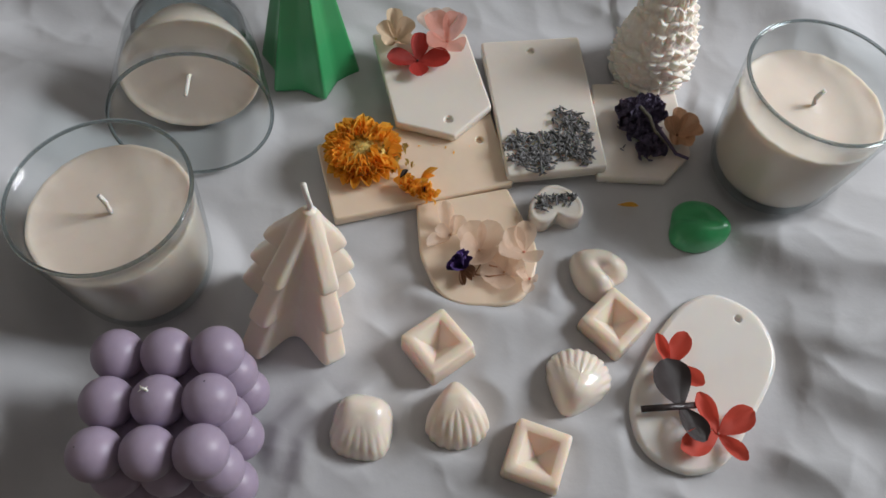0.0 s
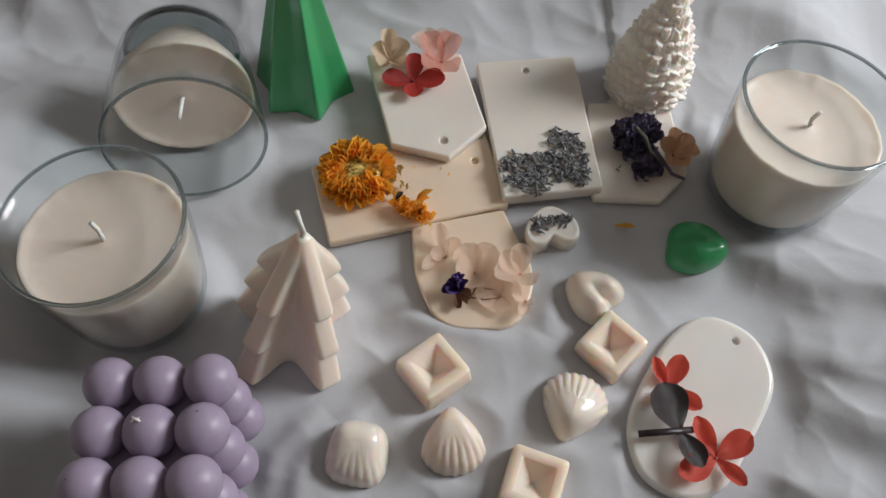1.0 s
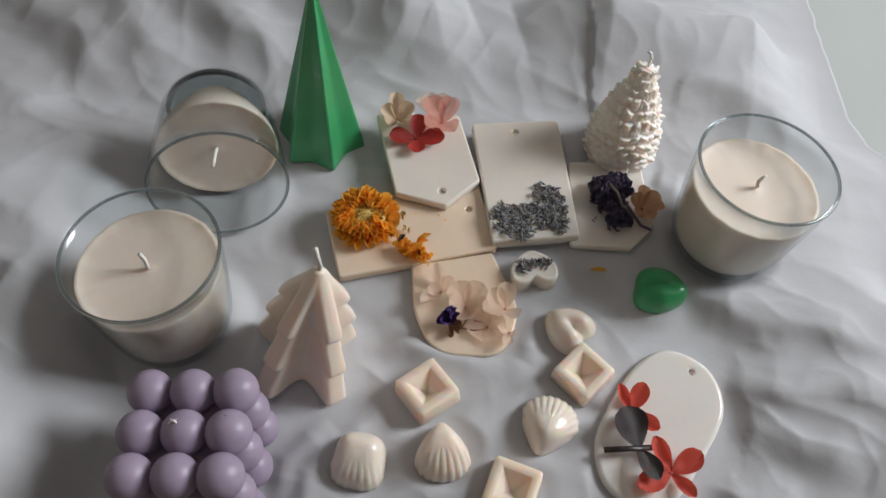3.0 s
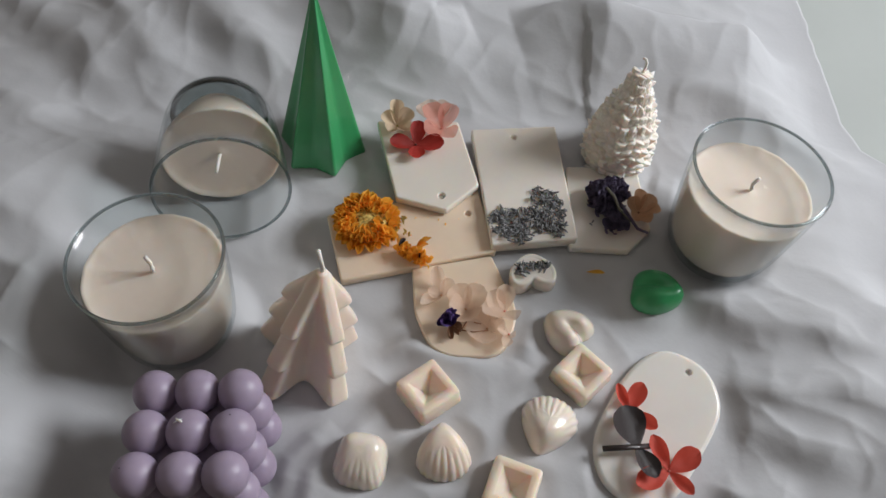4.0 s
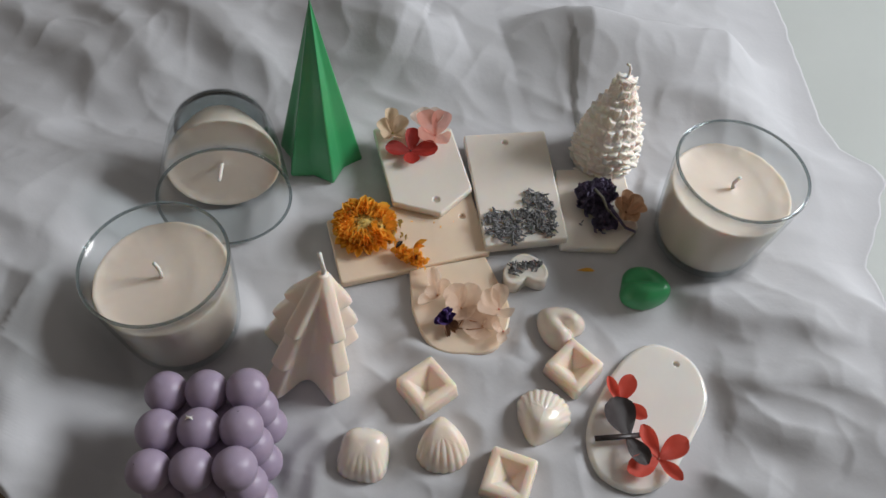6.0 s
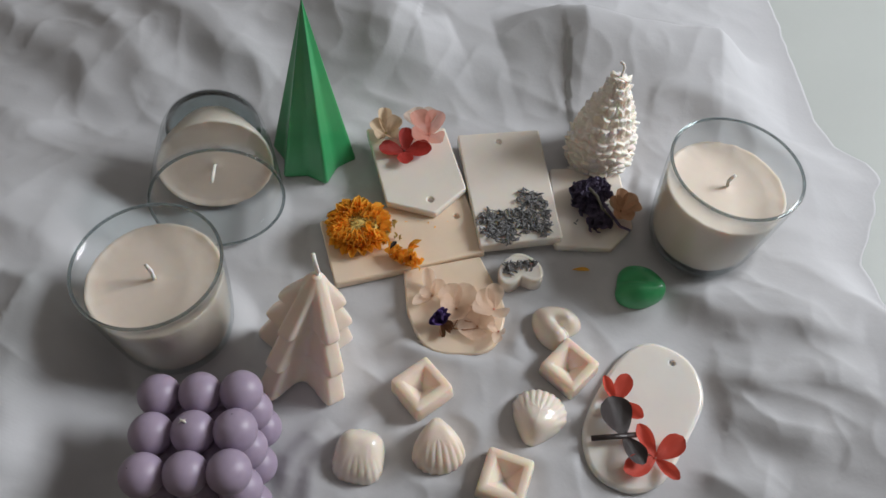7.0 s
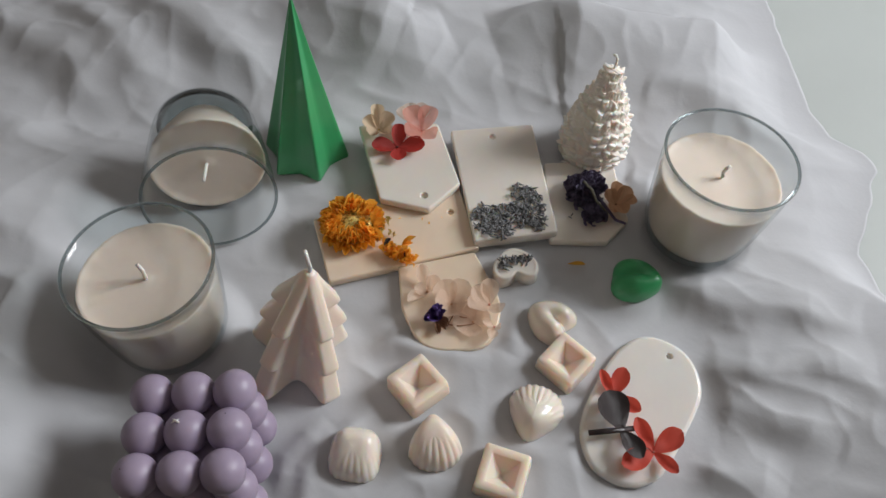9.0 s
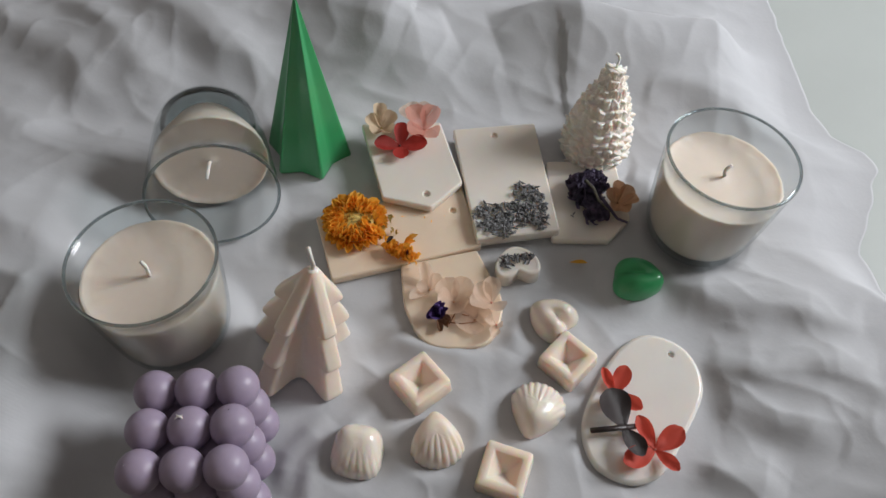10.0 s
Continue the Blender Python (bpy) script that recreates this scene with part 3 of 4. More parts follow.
tablet("wax_tablet", [(0.142, 0.1755), (0.124, 0.1685), (0.108, 0.149), (0.094, 0.121), (0.0975, 0.097), (0.116, 0.0855), (0.1355, 0.0905), (0.1515, 0.111), (0.1675, 0.139), (0.1625, 0.1635)],
       None, 0.0040, (0.152, 0.1615, 0.0019), PALE, "glossy white oval wax tablet with red and black petals", 0.0005, bevel=0.0026)


# ---- small wax melts ----
def square_melt(at, size=1.0):
    def sq(h, r, z, k=5):
        h, r = h * size, r * size
        return [(x, y, z) for x, y in rounded([(-h, -h), (h, -h), (h, h), (-h, h)], r, k)]
    rings = [sq(0.0136, 0.0022, 0), sq(0.0142, 0.0025, 0.0008), sq(0.0136, 0.0025, 0.0105), sq(0.01335, 0.0022, 0.0121), sq(0.0128, 0.002, 0.0127),
             sq(0.0086, 0.0012, 0.0127), sq(0.0081, 0.0008, 0.0123), sq(0.0042, 0.0004, 0.0072), sq(0.0003, 0.0001, 0.0024)]
    return solid("square_wax_melt", loops(rings), CREAM, "cream square wax melt with a pyramid-shaped hollow", "wax melt", at, "small wax melts")


square_melt(pose(0.0022, 0.1462, 0.0, -6, 3, 37), 0.97)
square_melt(pose(0.0895, 0.1585, 0.0, 0, 0, 45), 0.93)
square_melt(pose(0.0478, 0.0935, 0.0, 0, 0, -20), 0.97)


def shell_melt(at, w, length, h, mat, label, taper=0.6, square=2.2, rib=0.0003, ridge=0.0, count=46, start=0.42):
    """A scallop: its hinge towards +y, ribs fanning out to the rounded margin, an optional keel along the middle."""
    rings, n, m = [], 144, 20
    for k in range(m):
        f = k / (m - 1) * math.pi / 2
        ring = []
        for i in range(n):
            a = 2 * math.pi * i / n
            c, s = math.cos(f) ** 0.62, math.sin(f)
            u = (abs(math.cos(a)) ** square + abs(math.sin(a)) ** square) ** (-1 / square)
            x, y, z = w * c * u * math.cos(a), length * c * u * math.sin(a), h * s ** 0.8
            t = (y + length) / (2 * length)
            x *= 1 - taper * smoothstep(0.25, 1.15, t) ** 1.1
            ang = math.atan2(x, 1.15 * length - y)
            d = math.hypot(x, 1.15 * length - y) / (2 * length)
            wave = rib * (abs(math.cos(ang * count / 2)) * 2 - 1) * smoothstep(start, start + 0.35, d)
            z *= 0.86 + 0.26 * smoothstep(0.1, 0.7, t) * (1 - 0.5 * smoothstep(0.7, 1, t))
            z *= 1 - ridge * min(abs(x) / w, 1) ** 1.3
            out = 1 + wave / max(0.004, math.hypot(x, y, z))
            ring.append((x * out, y * out, max(0, z * out)))
        rings.append(ring)
    return solid("shell_wax_melt", loops(rings), mat, label, "wax melt", at, "small wax melts")


shell_melt(pose(-0.0335, 0.1078, 0, 0, 0, -10), 0.0147, 0.0150, 0.0170, GLOSSY, "glossy ivory rounded shell wax melt", 0.12, 3.2, 0.0002, start=0.62)
shell_melt(pose(0.0110, 0.1132, 0, 0, 0, 3), 0.0158, 0.0158, 0.0180, IVORY, "matt ivory scallop shell wax melt", 0.72, 2.3, 0.00034, start=0.5)
shell_melt(pose(0.0688, 0.1288, 0, 0, 0, 158), 0.0168, 0.0168, 0.0165, GLOSSY, "glossy ivory ribbed shell wax melt", 0.62, 2.3, 0.00036, 0.24, 52)


def heart_outline(size, n=64, notch=1.0):
    """A plump heart with its notch towards +y."""
    pts = []
    for i in range(n):
        a = 2 * math.pi * i / n
        d = abs((a - math.pi / 2 + math.pi) % (2 * math.pi) - math.pi)
        r = 0.92 - 0.40 * notch * math.exp(-(d / 0.42) ** 2) + 0.12 * math.exp(-((d - 0.8) / 0.45) ** 2) + 0.13 * math.exp(-((math.pi - d) / 0.4) ** 2) - 0.06 * math.exp(-((d - 2.1) / 0.5) ** 2)
        pts.append((size * r * math.cos(a), size * r * math.sin(a)))
    return pts


def puffy_heart(name, at, size, h, mat, label, notch=1.0, groove=0.45, lobe=0.15, lean=0.0):
    """A domed heart; a groove runs from its notch (+y) towards the middle, between two raised lobes."""
    base = heart_outline(size, 96, notch)
    rings = []
    for k in range(20):
        f = k / 19 * math.pi / 2
        s, z = max(math.cos(f) ** 0.75, 0.01), math.sin(f) ** 0.85
        s = 0.96 if k == 0 else s
        ring = []
        for x, y in base:
            px, py = x * s / size, y * s / size
            lift = 1 - groove * math.exp(-(px / 0.14) ** 2) * smoothstep(-0.45, 0.3, py)
            lift += lobe * math.exp(-(((abs(px) - 0.45) / 0.3) ** 2 + ((py - 0.25) / 0.35) ** 2))
            ring.append((x * s, y * s - lean * size * z * z, h * z * lift))
        rings.append(ring)
    return solid(name, loops(rings), mat, label, "wax melt", at, "small wax melts")


puffy_heart("heart_wax_melt", pose(0.0842, 0.1868, 0, 0, 0, 230), 0.0155, 0.0135, GLOSSY, "glossy ivory puffed heart wax melt", 0.65, 0.3)
puffy_heart("heart_wax_melt", pose(0.1388, 0.2132, 0, 0, 0, 75), 0.0158, 0.0150, GREEN, "glossy green puffed heart wax melt", 0.15, 0.12, 0.1, 0.3)
out = [(x, 0.76 * y) for x, y in heart_outline(0.0155, 64, 1.2)]
mini = solid("heart_wax_melt", slab(out, 0.0125, None, 0.0012, 0.001), TABLET, "small white heart wax melt topped with lavender", "wax melt", pose(0.064, 0.2225, 0, 0, 0, 186), "small wax melts", smooth=None)


# ---- dried flowers ----
def petal_mesh(name, mat, point=0.0, cup=0.35, curl=0.2, wave=0.06, seed=0):
    """A petal along +x, 1 long and 1 wide, cupped and curled."""
    bm = bmesh.new()
    rows, nu, nv = [], 9, 7
    for i in range(nu):
        t = i / (nu - 1)
        if t < 0.62:
            w = 0.5 * (0.12 + 0.88 * math.sin(math.pi / 2 * t / 0.62))
        else:
            w = 0.5 * max(0.04, 1 - ((t - 0.62) / 0.38) ** 2) ** (0.5 + 0.3 * point)
        row = []
        for j in range(nv):
            s = 2 * j / (nv - 1) - 1
            z = cup * (s * w * 2) ** 2 * 0.5 + curl * t * t + wave * noise.noise(Vector((t * 3, s * 2, seed)))
            row.append(bm.verts.new((t, s * w, z)))
        rows.append(row)
    for a, b in zip(rows, rows[1:]):
        for j in range(nv - 1):
            bm.faces.new((a[j], a[j + 1], b[j + 1], b[j]))
    return mesh_of(name, bm, mat)


def lay_petal(flower, mesh, base, tip, width, lift=1.0, roll=0):
    """Puts a petal under its flower, from base to tip in the world."""
    a, b = Vector(base), Vector(tip)
    x = (b - a).normalized()
    y = Vector((0, 0, 1)).cross(x).normalized()
    m = Matrix((x, y, x.cross(y))).transposed().to_4x4()
    ob = new(mesh.name, mesh)
    ob.parent = flower
    ob.matrix_basis = flower.matrix_world.inverted() @ Matrix.Translation(a) @ m @ pose(0, 0, 0, roll) @ Matrix.Diagonal(((b - a).length, width, (b - a).length * lift, 1))
    return ob


def hydrangea(label, mat, centre, z, tips, width, rise, mid=None, cup=0.5, curl=0.25):
    """A four- or five-petalled dried flower; tips in the plan."""
    f = thing("dried_flower", label, "flower", pose(centre[0], centre[1], z), "dried flowers")
    mesh = petal_mesh("petal", mat, 0.0, cup, curl, 0.08, len(label))
    for k, (x, y) in enumerate(tips):
        w = width[k % len(width)] if isinstance(width, tuple) else width * (1.0, 0.93, 1.06, 0.97, 1.03)[k % 5]
        lay_petal(f, mesh, (centre[0], centre[1], z + 0.0006), (x, y, z + 0.0006 + rise), w, 1.0, (-8, 6, 10, -5, 3)[k % 5])
    bm = bmesh.new()
    bmesh.ops.create_icosphere(bm, subdivisions=2, radius=0.0007)
    bmesh.ops.translate(bm, verts=bm.verts, vec=(0, 0, 0.0012))
    part("flower_heart", bm, mid or mat, f)
    return f


bpy.context.view_layer.update()
ZH = 0.0149
hydrangea("beige dried hydrangea blossom with cupped petals", BEIGE, (-0.022, 0.328), ZH + 0.002, [(-0.033, 0.3333), (-0.0242, 0.3447), (-0.0112, 0.3363), (-0.0141, 0.3179), (-0.0267, 0.3171)], 0.0102, 0.0030, STRAW, 0.8, 0.32)
hydrangea("deep red pressed hydrangea blossom", DEEP_RED, (-0.0093, 0.313), ZH + 0.0015, [(-0.0265, 0.3147), (-0.0073, 0.3312), (0.0093, 0.3137), (-0.0083, 0.3005)], 0.0115, 0.0012, BLACK, 0.25, 0.1)
hydrangea("coral pink hydrangea blossom with papery petals", PINK, (0.0075, 0.327), ZH + 0.001, [(0.0167, 0.3422), (0.0165, 0.3150), (-0.0042, 0.3418), (-0.0043, 0.3203)], 0.015, 0.003, PINK, 0.5, 0.25)
hydrangea("faded blush hydrangea blossom", BLUSH, (0.0, 0.337), ZH, [(0.0, 0.349), (-0.0105, 0.342), (0.013, 0.345)], 0.011, 0.003, BLUSH)

ZO = 0.0050
hydrangea("red pressed hydrangea blossom with upright petals", RED, (0.1145, 0.137), ZO, [(0.1085, 0.1518), (0.1225, 0.1524), (0.1285, 0.1255), (0.1085, 0.130)], (0.006, 0.0105, 0.009, 0.007), 0.004, DEEP_RED, 0.3, 0.15)
hydrangea("red hydrangea blossom with four veined petals", RED, (0.1329, 0.1036), ZO, [(0.1249, 0.1225), (0.1495, 0.114), (0.1437, 0.0905), (0.1129, 0.0955)], (0.009, 0.0125, 0.0075, 0.0125), 0.003, PINK, 0.3, 0.12)
f = thing("dried_flower", "blackened pressed petals with a flat black stem", "flower", pose(0.115, 0.1155, ZO + 0.006), "dried flowers")
bpy.context.view_layer.update()
mesh = petal_mesh("petal", BLACK, 0.0, 0.3, 0.05, 0.05, 3)
lay_petal(f, mesh, (0.1165, 0.1155, ZO + 0.0045), (0.1095, 0.1375, ZO + 0.0075), 0.0185)
lay_petal(f, mesh, (0.1155, 0.1155, ZO + 0.0045), (0.1245, 0.0985, ZO + 0.0065), 0.0115)
bm = box(bmesh.new(), (-0.0178, -0.0015, -0.0005), (0.008, 0.0015, 0.0005))
part("stem", bm, BLACK, f, "flat black stem").matrix_basis = pose(0, 0, -0.001, 0, 0, 4)

ZR = 0.0062
f = hydrangea("blush hydrangea blossom with upright translucent petals", BLUSH, (0.0088, 0.2075), ZR, [(0.0058, 0.2246), (-0.0034, 0.1973), (0.0153, 0.2165), (0.0, 0.2085)], 0.0085, 0.003, TAN)
hydrangea("blush hydrangea blossom with broad round petals", BLUSH, (0.0235, 0.1985), ZR, [(0.0175, 0.2125), (0.0335, 0.2115), (0.0285, 0.188), (0.0125, 0.199)], 0.0155, 0.004, TAN, 0.4, 0.25)
hydrangea("blush pink hydrangea blossom tipped over the edge", BLUSH, (0.0465, 0.1965), ZR + 0.002, [(0.0365, 0.2065), (0.0462, 0.2115), (0.0325, 0.1905), (0.0525, 0.1865)], 0.0125, 0.004, PINK, 0.5, 0.3)
hydrangea("small pink hydrangea blossom hanging at the rim", BLUSH, (0.0487, 0.1824), ZR, [(0.0449, 0.1715), (0.0525, 0.179), (0.041, 0.184)], 0.007, 0.003, PINK)
hydrangea("flattened blush hydrangea blossom on the tablet", BLUSH, (0.036, 0.186), ZR, [(0.030, 0.197), (0.046, 0.191), (0.034, 0.1755), (0.0235, 0.185)], 0.013, 0.0012, TAN, 0.2, 0.1)
f = thing("dried_flower", "small violet statice blossom with brown calyx", "flower", pose(0.0135, 0.187, ZR), "dried flowers")
bpy.context.view_layer.update()
VIOLET = material("violet_petal", (0.10, 0.045, 0.24), 0.75, 0.3, 200, 0.5, 700, per_object=0.3)
mesh, brown = petal_mesh("petal", VIOLET, 0.0, 0.8, 0.4, 0.3, 6), petal_mesh("calyx", STEM, 0.6, 0.5, 0.2, 0.1, 2)
rng = random.Random(3)
for k in range(14):
    a = rng.uniform(0.3, 2.9)
    lay_petal(f, mesh, (0.0135 + rng.uniform(-0.003, 0.003), 0.187, ZR + 0.003), (0.0128 + 0.0068 * math.cos(a), 0.187 + 0.006 * math.sin(a), ZR + rng.uniform(0.005, 0.009)), 0.006, 1, rng.uniform(-40, 40))
for k in range(9):
    a = rng.uniform(-1.9, 0.1)
    lay_petal(f, brown, (0.0135, 0.187, ZR + 0.004), (0.0138 + 0.007 * math.cos(a), 0.187 + 0.0085 * math.sin(a), ZR + 0.001), 0.003)
for pts in ([(0.0244, 0.1914), (0.029, 0.189), (0.0336, 0.1889)], [(0.0262, 0.1979), (0.0245, 0.191), (0.0209, 0.185)], [(0.0209, 0.185), (0.028, 0.183), (0.0369, 0.1851)]):
    solid("flower_stem", tube([(x, y, ZR + 0.0006 + 0.002 * (k % 2)) for k, (x, y) in enumerate(pts)], 0.0005, 6, 0.6), STEM, "thin brown dried flower stem on the tablet", "stem")

# strawflower
ZY = 0.0078
straw = thing("strawflower", "golden dried strawflower with many pointed bracts", "flower", pose(-0.039, 0.254, ZY), "dried flowers")
bpy.context.view_layer.update()
bract, inner = petal_mesh("bract", YELLOW, 0.9, 0.9, 0.2, 0.08, 8), petal_mesh("floret", STRAW, 0.8, 0.9, 0.3, 0.2, 5)
rng = random.Random(11)
for row, (count, r0, r1, zb, zt, w) in enumerate(((30, 0.012, 0.0220, 0.001, 0.002, 0.0055), (30, 0.012, 0.0215, 0.002, 0.0055, 0.0052), (30, 0.011, 0.0200, 0.003, 0.0085, 0.0050), (28, 0.0115, 0.0170, 0.004, 0.0112, 0.0046), (24, 0.0125, 0.0125, 0.004, 0.0132, 0.0042), (20, 0.0110, 0.0080, 0.005, 0.0132, 0.0036), (14, 0.009, 0.004, 0.006, 0.0125, 0.003))):
    for k in range(count):
        a = 2 * math.pi * (k + 0.5 * (row % 2)) / count + rng.uniform(-0.09, 0.09)
        if row > 1 and -0.5 < a - 2 * math.pi * (a > math.pi) < 0.6 and rng.random() < 0.6:
            continue
        q = r1 * rng.uniform(0.9, 1.08) * (1 + 0.08 * math.sin(a))
        c, s = math.cos(a), math.sin(a)
        lay_petal(straw, bract, (-0.039 + r0 * c, 0.254 + r0 * s, ZY + zb), (-0.039 + q * c, 0.254 + q * s, ZY + zt * rng.uniform(0.85, 1.1)), w, 1, rng.uniform(-14, 14))
bm = bmesh.new()
bmesh.ops.create_uvsphere(bm, u_segments=24, v_segments=12, radius=1, matrix=pose(0, 0, 0.0050) @ Matrix.Diagonal((0.0130, 0.0130, 0.0055, 1)))
part("disc", bm, STRAW, straw, "pale straw-coloured disc")
for k in range(60):
    a, r = rng.uniform(0, 2 * math.pi), 0.009 * math.sqrt(rng.random())
    x, y = -0.036 + r * math.cos(a), 0.2555 + r * math.sin(a)
    lay_petal(straw, inner if k % 3 else bract, (x, y, ZY + 0.006), (x + rng.uniform(-0.003, 0.003), y + rng.uniform(-0.003, 0.003), ZY + rng.uniform(0.0085, 0.011)), 0.0012)
for k in range(26):
    x, y = rng.gauss(-0.021, 0.004), rng.gauss(0.254, 0.005)
    lay_petal(straw, inner, (x, y, ZY + 0.001), (x + rng.uniform(-0.004, 0.004), y + rng.uniform(-0.004, 0.004), ZY + rng.uniform(0.002, 0.006)), 0.0014)

tuft = thing("strawflower_piece", "broken piece of golden strawflower with dark spot", "flower", pose(-0.0105, 0.235, ZY), "dried flowers")
bpy.context.view_layer.update()
for k in range(72):
    f = rng.random()
    x, y = -0.017 + 0.017 * f + rng.uniform(-0.003, 0.003), 0.238 - 0.010 * f + rng.uniform(-0.004, 0.004)
    lay_petal(tuft, bract, (x, y, ZY + 0.001), (x + rng.uniform(-0.001, 0.005), y + rng.uniform(-0.006, 0.004), ZY + rng.uniform(0.003, 0.009)), 0.0038, 1, rng.uniform(-40, 40))
for dx, dy in ((0.009, 0.007), (0.0105, 0.0035), (0.012, 0.008)):
    lay_petal(tuft, bract, (-0.008, 0.238, ZY + 0.002), (-0.0115 + dx + 0.002, 0.236 + dy, ZY + 0.004), 0.002)
dark = petal_mesh("dark_bract", BLACK, 0.4, 0.6, 0.1, 0.1, 1)
lay_petal(tuft, dark, (-0.018, 0.2365, ZY + 0.007), (-0.0135, 0.2415, ZY + 0.008), 0.003)
lay_petal(tuft, dark, (-0.005, 0.2285, ZY + 0.006), (-0.0045, 0.232, ZY + 0.008), 0.001)

# dark dried flower
ZD = 0.007
rose = thing("dried_flower", "shrivelled dark purple dried flower head with stem", "flower", pose(0.1155, 0.275, ZD), "dried flowers")
bpy.context.view_layer.update()
mesh = petal_mesh("petal", PURPLE, 0.0, 1.2, 0.6, 0.5, 4)
for k in range(220):
    lump = k % 4
    cx, cy, r, h = ((0.1105, 0.2775, 0.013, 0.016), (0.1180, 0.2805, 0.013, 0.014), (0.1180, 0.2590, 0.0095, 0.010), (0.1135, 0.2695, 0.009, 0.009))[lump]
    a, q = rng.uniform(0, 2 * math.pi), math.sqrt(rng.random())
    x, y = cx + 0.5 * r * q * math.cos(a), cy + 0.5 * r * q * math.sin(a)
    lay_petal(rose, mesh, (x, y, ZD + 0.002), (cx + r * q * math.cos(a) * 1.05, cy + r * q * math.sin(a) * 1.05, ZD + h * (1.05 - 0.75 * q * q)), rng.uniform(0.004, 0.009), 1, rng.uniform(-60, 60))
part("stalk", tube([(-0.004, 0.002, 0.016), (0.001, -0.004, 0.0145), (0.004, -0.010, 0.010), (0.011, -0.017, 0.006)], 0.0010, 8, 0.8), GREY_STEM, rose, "grey-green dried stalk")
part("stem", tube([(0.006, -0.004, 0.007), (0.012, -0.014, 0.005), (0.016, -0.020, 0.003), (0.0225, -0.0225, 0.002)], 0.0012, 8, 0.7), PURPLE, rose, "dark dried stem")
hydrangea("tan dried hydrangea blossom with cupped round petals", TAN, (0.1325, 0.265), ZD + 0.005, [(0.1265, 0.2738), (0.1329, 0.2795), (0.1425, 0.2744), (0.1457, 0.262), (0.1372, 0.2530), (0.1271, 0.2546)], 0.0095, 0.003, STEM, 0.6, 0.3)


# ---- lavender ----
def bud_mesh(seed):
    bm = bmesh.new()
    bmesh.ops.create_icosphere(bm, subdivisions=2, radius=1)
    for v in bm.verts:
        t = v.co.x
        f = 1 - 0.35 * t
        v.co = Vector((t * 0.0023, v.co.y * 0.00056 * f, v.co.z * 0.00056 * f)) + 0.0002 * noise.noise_vector(v.co * 2 + Vector((seed * 7, 0, 0)))
    return mesh_of("lavender_bud", bm, BUD)


BUDS = [bud_mesh(k) for k in range(5)]


def lavender(label, at, z, spots, count, length=1.0, seed=1):
    """Loose buds over soft spots (x, y, rx, ry)."""
    heap = thing("lavender_sprinkle", label, "lavender", at)
    inv = at.inverted()
    r = random.Random(seed)
    weights = [s[2] * s[3] for s in spots]
    for k in range(count):
        sx, sy, rx, ry = r.choices(spots, weights)[0]
        a, q = r.uniform(0, 2 * math.pi), math.sqrt(r.random())
        ob = new("lavender_bud", BUDS[k % 5])
        ob.parent = heap
        s = r.uniform(0.7, 1.25) * length
        lay = r.random() < 0.55
        ob.matrix_basis = inv @ pose(sx + rx * q * math.cos(a), sy + ry * q * math.sin(a), z + (0.0005 if lay else 0.0018), r.uniform(0, 90), r.uniform(-25, 25) if not lay else r.uniform(-6, 6), r.uniform(0, 360)) @ Matrix.Diagonal((s, s, s, 1))
    return heap


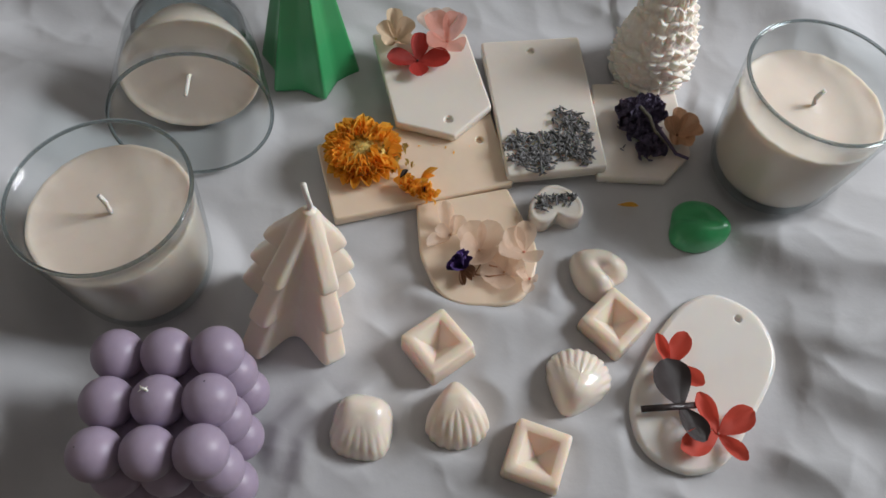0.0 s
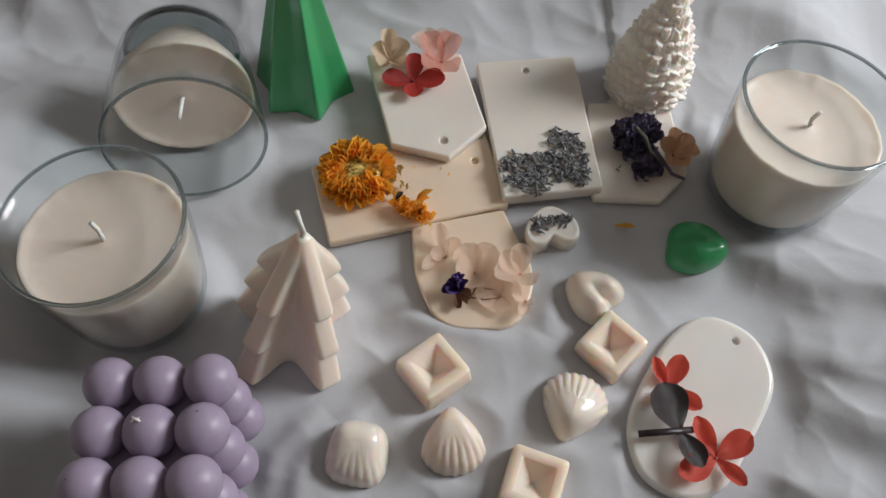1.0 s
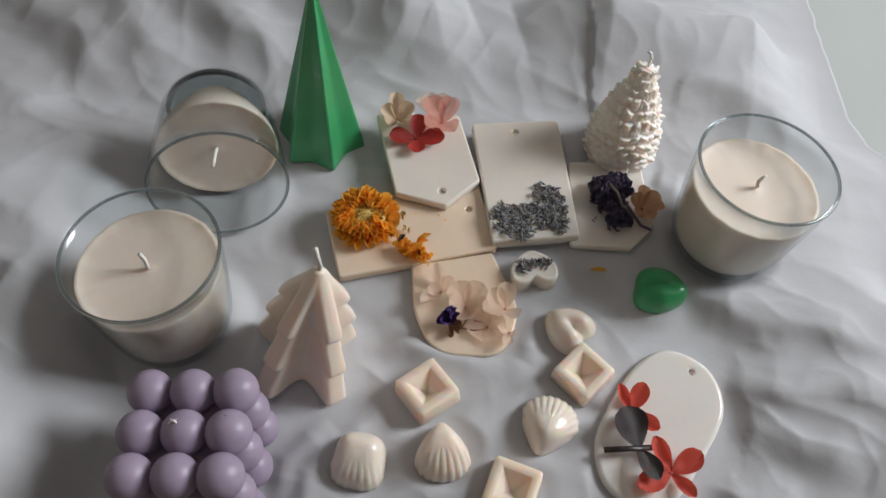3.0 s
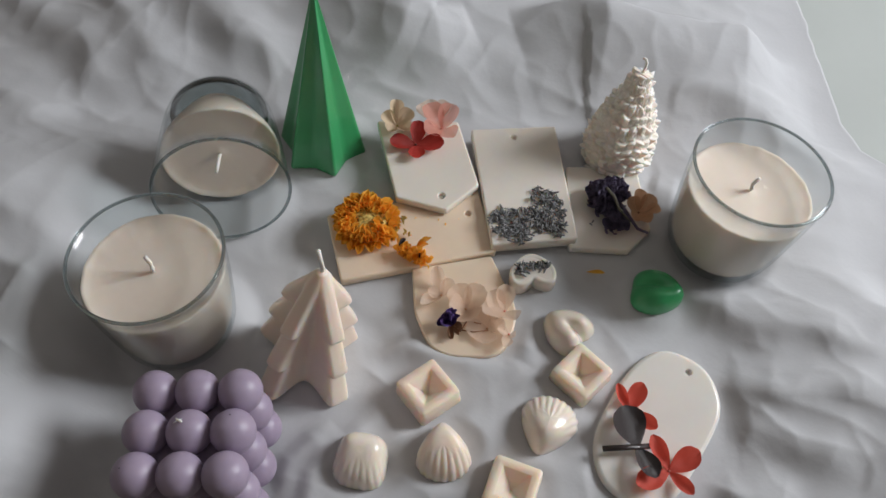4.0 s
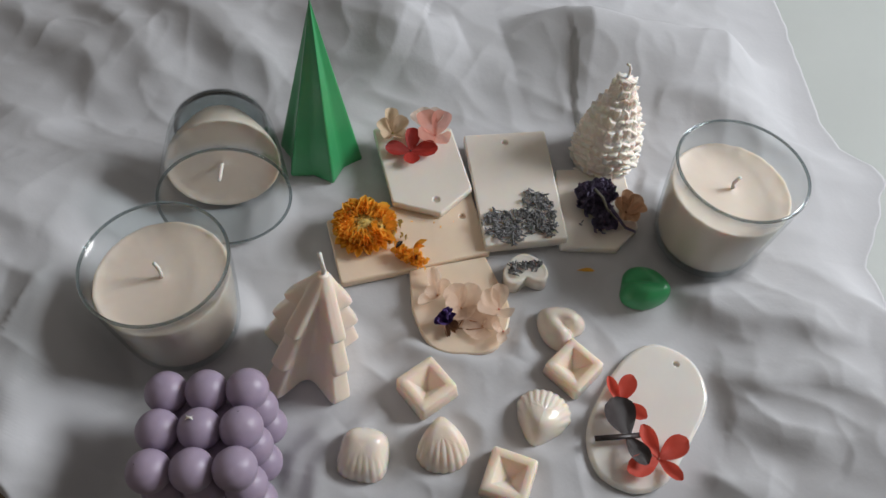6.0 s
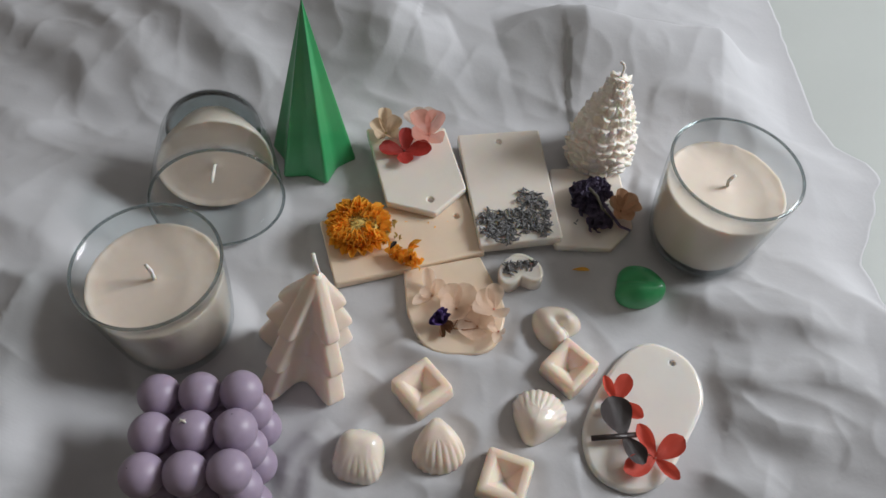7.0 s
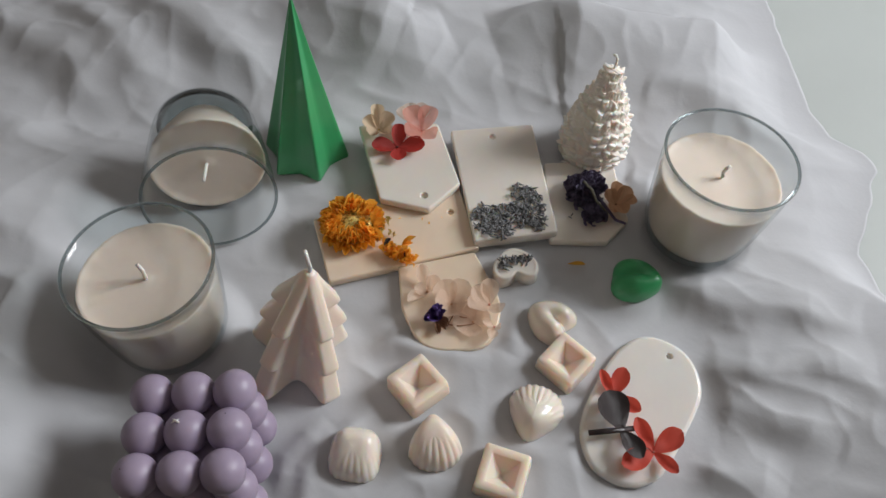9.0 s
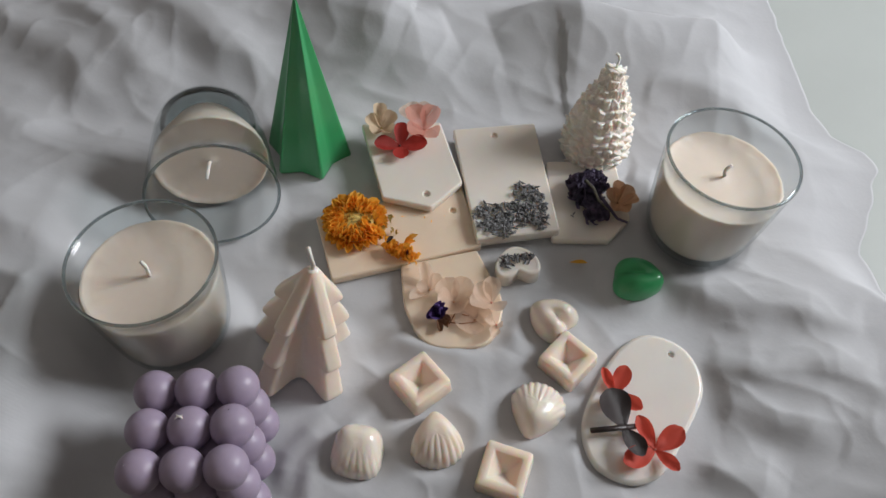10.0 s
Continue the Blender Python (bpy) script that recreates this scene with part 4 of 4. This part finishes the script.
def lavender_rest(heap, z, spots, count, seed):
    """Small buds under the others, too fine to pick apart."""
    r = random.Random(seed)
    inv = heap.matrix_world.inverted()
    points, faces = [], []
    for k in range(count):
        sx, sy, rx, ry = r.choices(spots, [q[2] * q[3] for q in spots])[0]
        a, q = r.uniform(0, 2 * math.pi), math.sqrt(r.random())
        s = r.uniform(0.6, 1.05)
        m = inv @ pose(sx + rx * q * math.cos(a), sy + ry * q * math.sin(a), z + r.uniform(0.0003, 0.0022), 0, r.uniform(-12, 12), r.uniform(0, 360)) @ Matrix.Diagonal((s, s, s, 1))
        me, start = BUDS[k % 5], len(points)
        points += [m @ v.co for v in me.vertices]
        faces += [[start + i for i in p.vertices] for p in me.polygons]
    me = bpy.data.meshes.new("bud_litter")
    me.from_pydata(points, [], faces)
    me.materials.append(BUD)
    me.polygons.foreach_set("use_smooth", [True] * len(me.polygons))
    ob = new("bud_litter", me)
    ob.parent = heap
    tagged(ob, kind="stuff")


SPOTS = [(0.0485, 0.2565, 0.0105, 0.011), (0.063, 0.2575, 0.012, 0.0115), (0.0775, 0.2645, 0.0085, 0.0155), (0.0555, 0.2465, 0.0085, 0.007), (0.07, 0.276, 0.005, 0.007), (0.081, 0.252, 0.005, 0.006)]
heap = lavender("grey-purple dried lavender buds scattered on the white tablet", pose(0.063, 0.26, 0.013), 0.0136, SPOTS, 290, 1.0, 4)
bpy.context.view_layer.update()
lavender_rest(heap, 0.0130, SPOTS, 260, 14)
lavender("dried lavender buds pressed into the heart melt", pose(0.065, 0.2245, 0.0125), 0.0122, [(0.057, 0.2230, 0.0038, 0.0048), (0.064, 0.2250, 0.0045, 0.0034), (0.0708, 0.2258, 0.0046, 0.0034)], 62, 0.95, 9)
lavender("few stray dried lavender crumbs on the tablet", pose(0.104, 0.259, 0.0068), 0.0068, [(0.104, 0.259, 0.002, 0.002)], 2, 0.8, 3)

loose = thing("loose_petal", "single small yellow petal lying on the cloth", "petal", pose(0.1045, 0.228, 0.0))
bpy.context.view_layer.update()
lay_petal(loose, petal_mesh("petal", YELLOW, 0.6, 0.5, 0.1, 0.05, 2), (0.099, 0.2288, 0.0005), (0.11, 0.2275, 0.001), 0.003, 0.5)

crumb = petal_mesh("crumb", YELLOW, 0.6, 0.5, 0.1, 0.1, 7)
rng = random.Random(21)
for k in range(6):
    x, y = -0.012 + 0.006 * k + rng.uniform(-0.002, 0.002), 0.2655 - 0.001 * k + rng.uniform(-0.003, 0.003)
    ob = new("petal_crumb", crumb)
    q = rng.uniform(0.0010, 0.0022)
    ob.matrix_world = pose(x, min(y, 0.262), ZY + 0.0002, 0, 0, rng.uniform(0, 360)) @ Matrix.Diagonal((q, q * 0.4, q * 0.3, 1))
    tagged(ob, "tiny golden petal crumb on the warm tablet", "crumb", "petal crumbs")
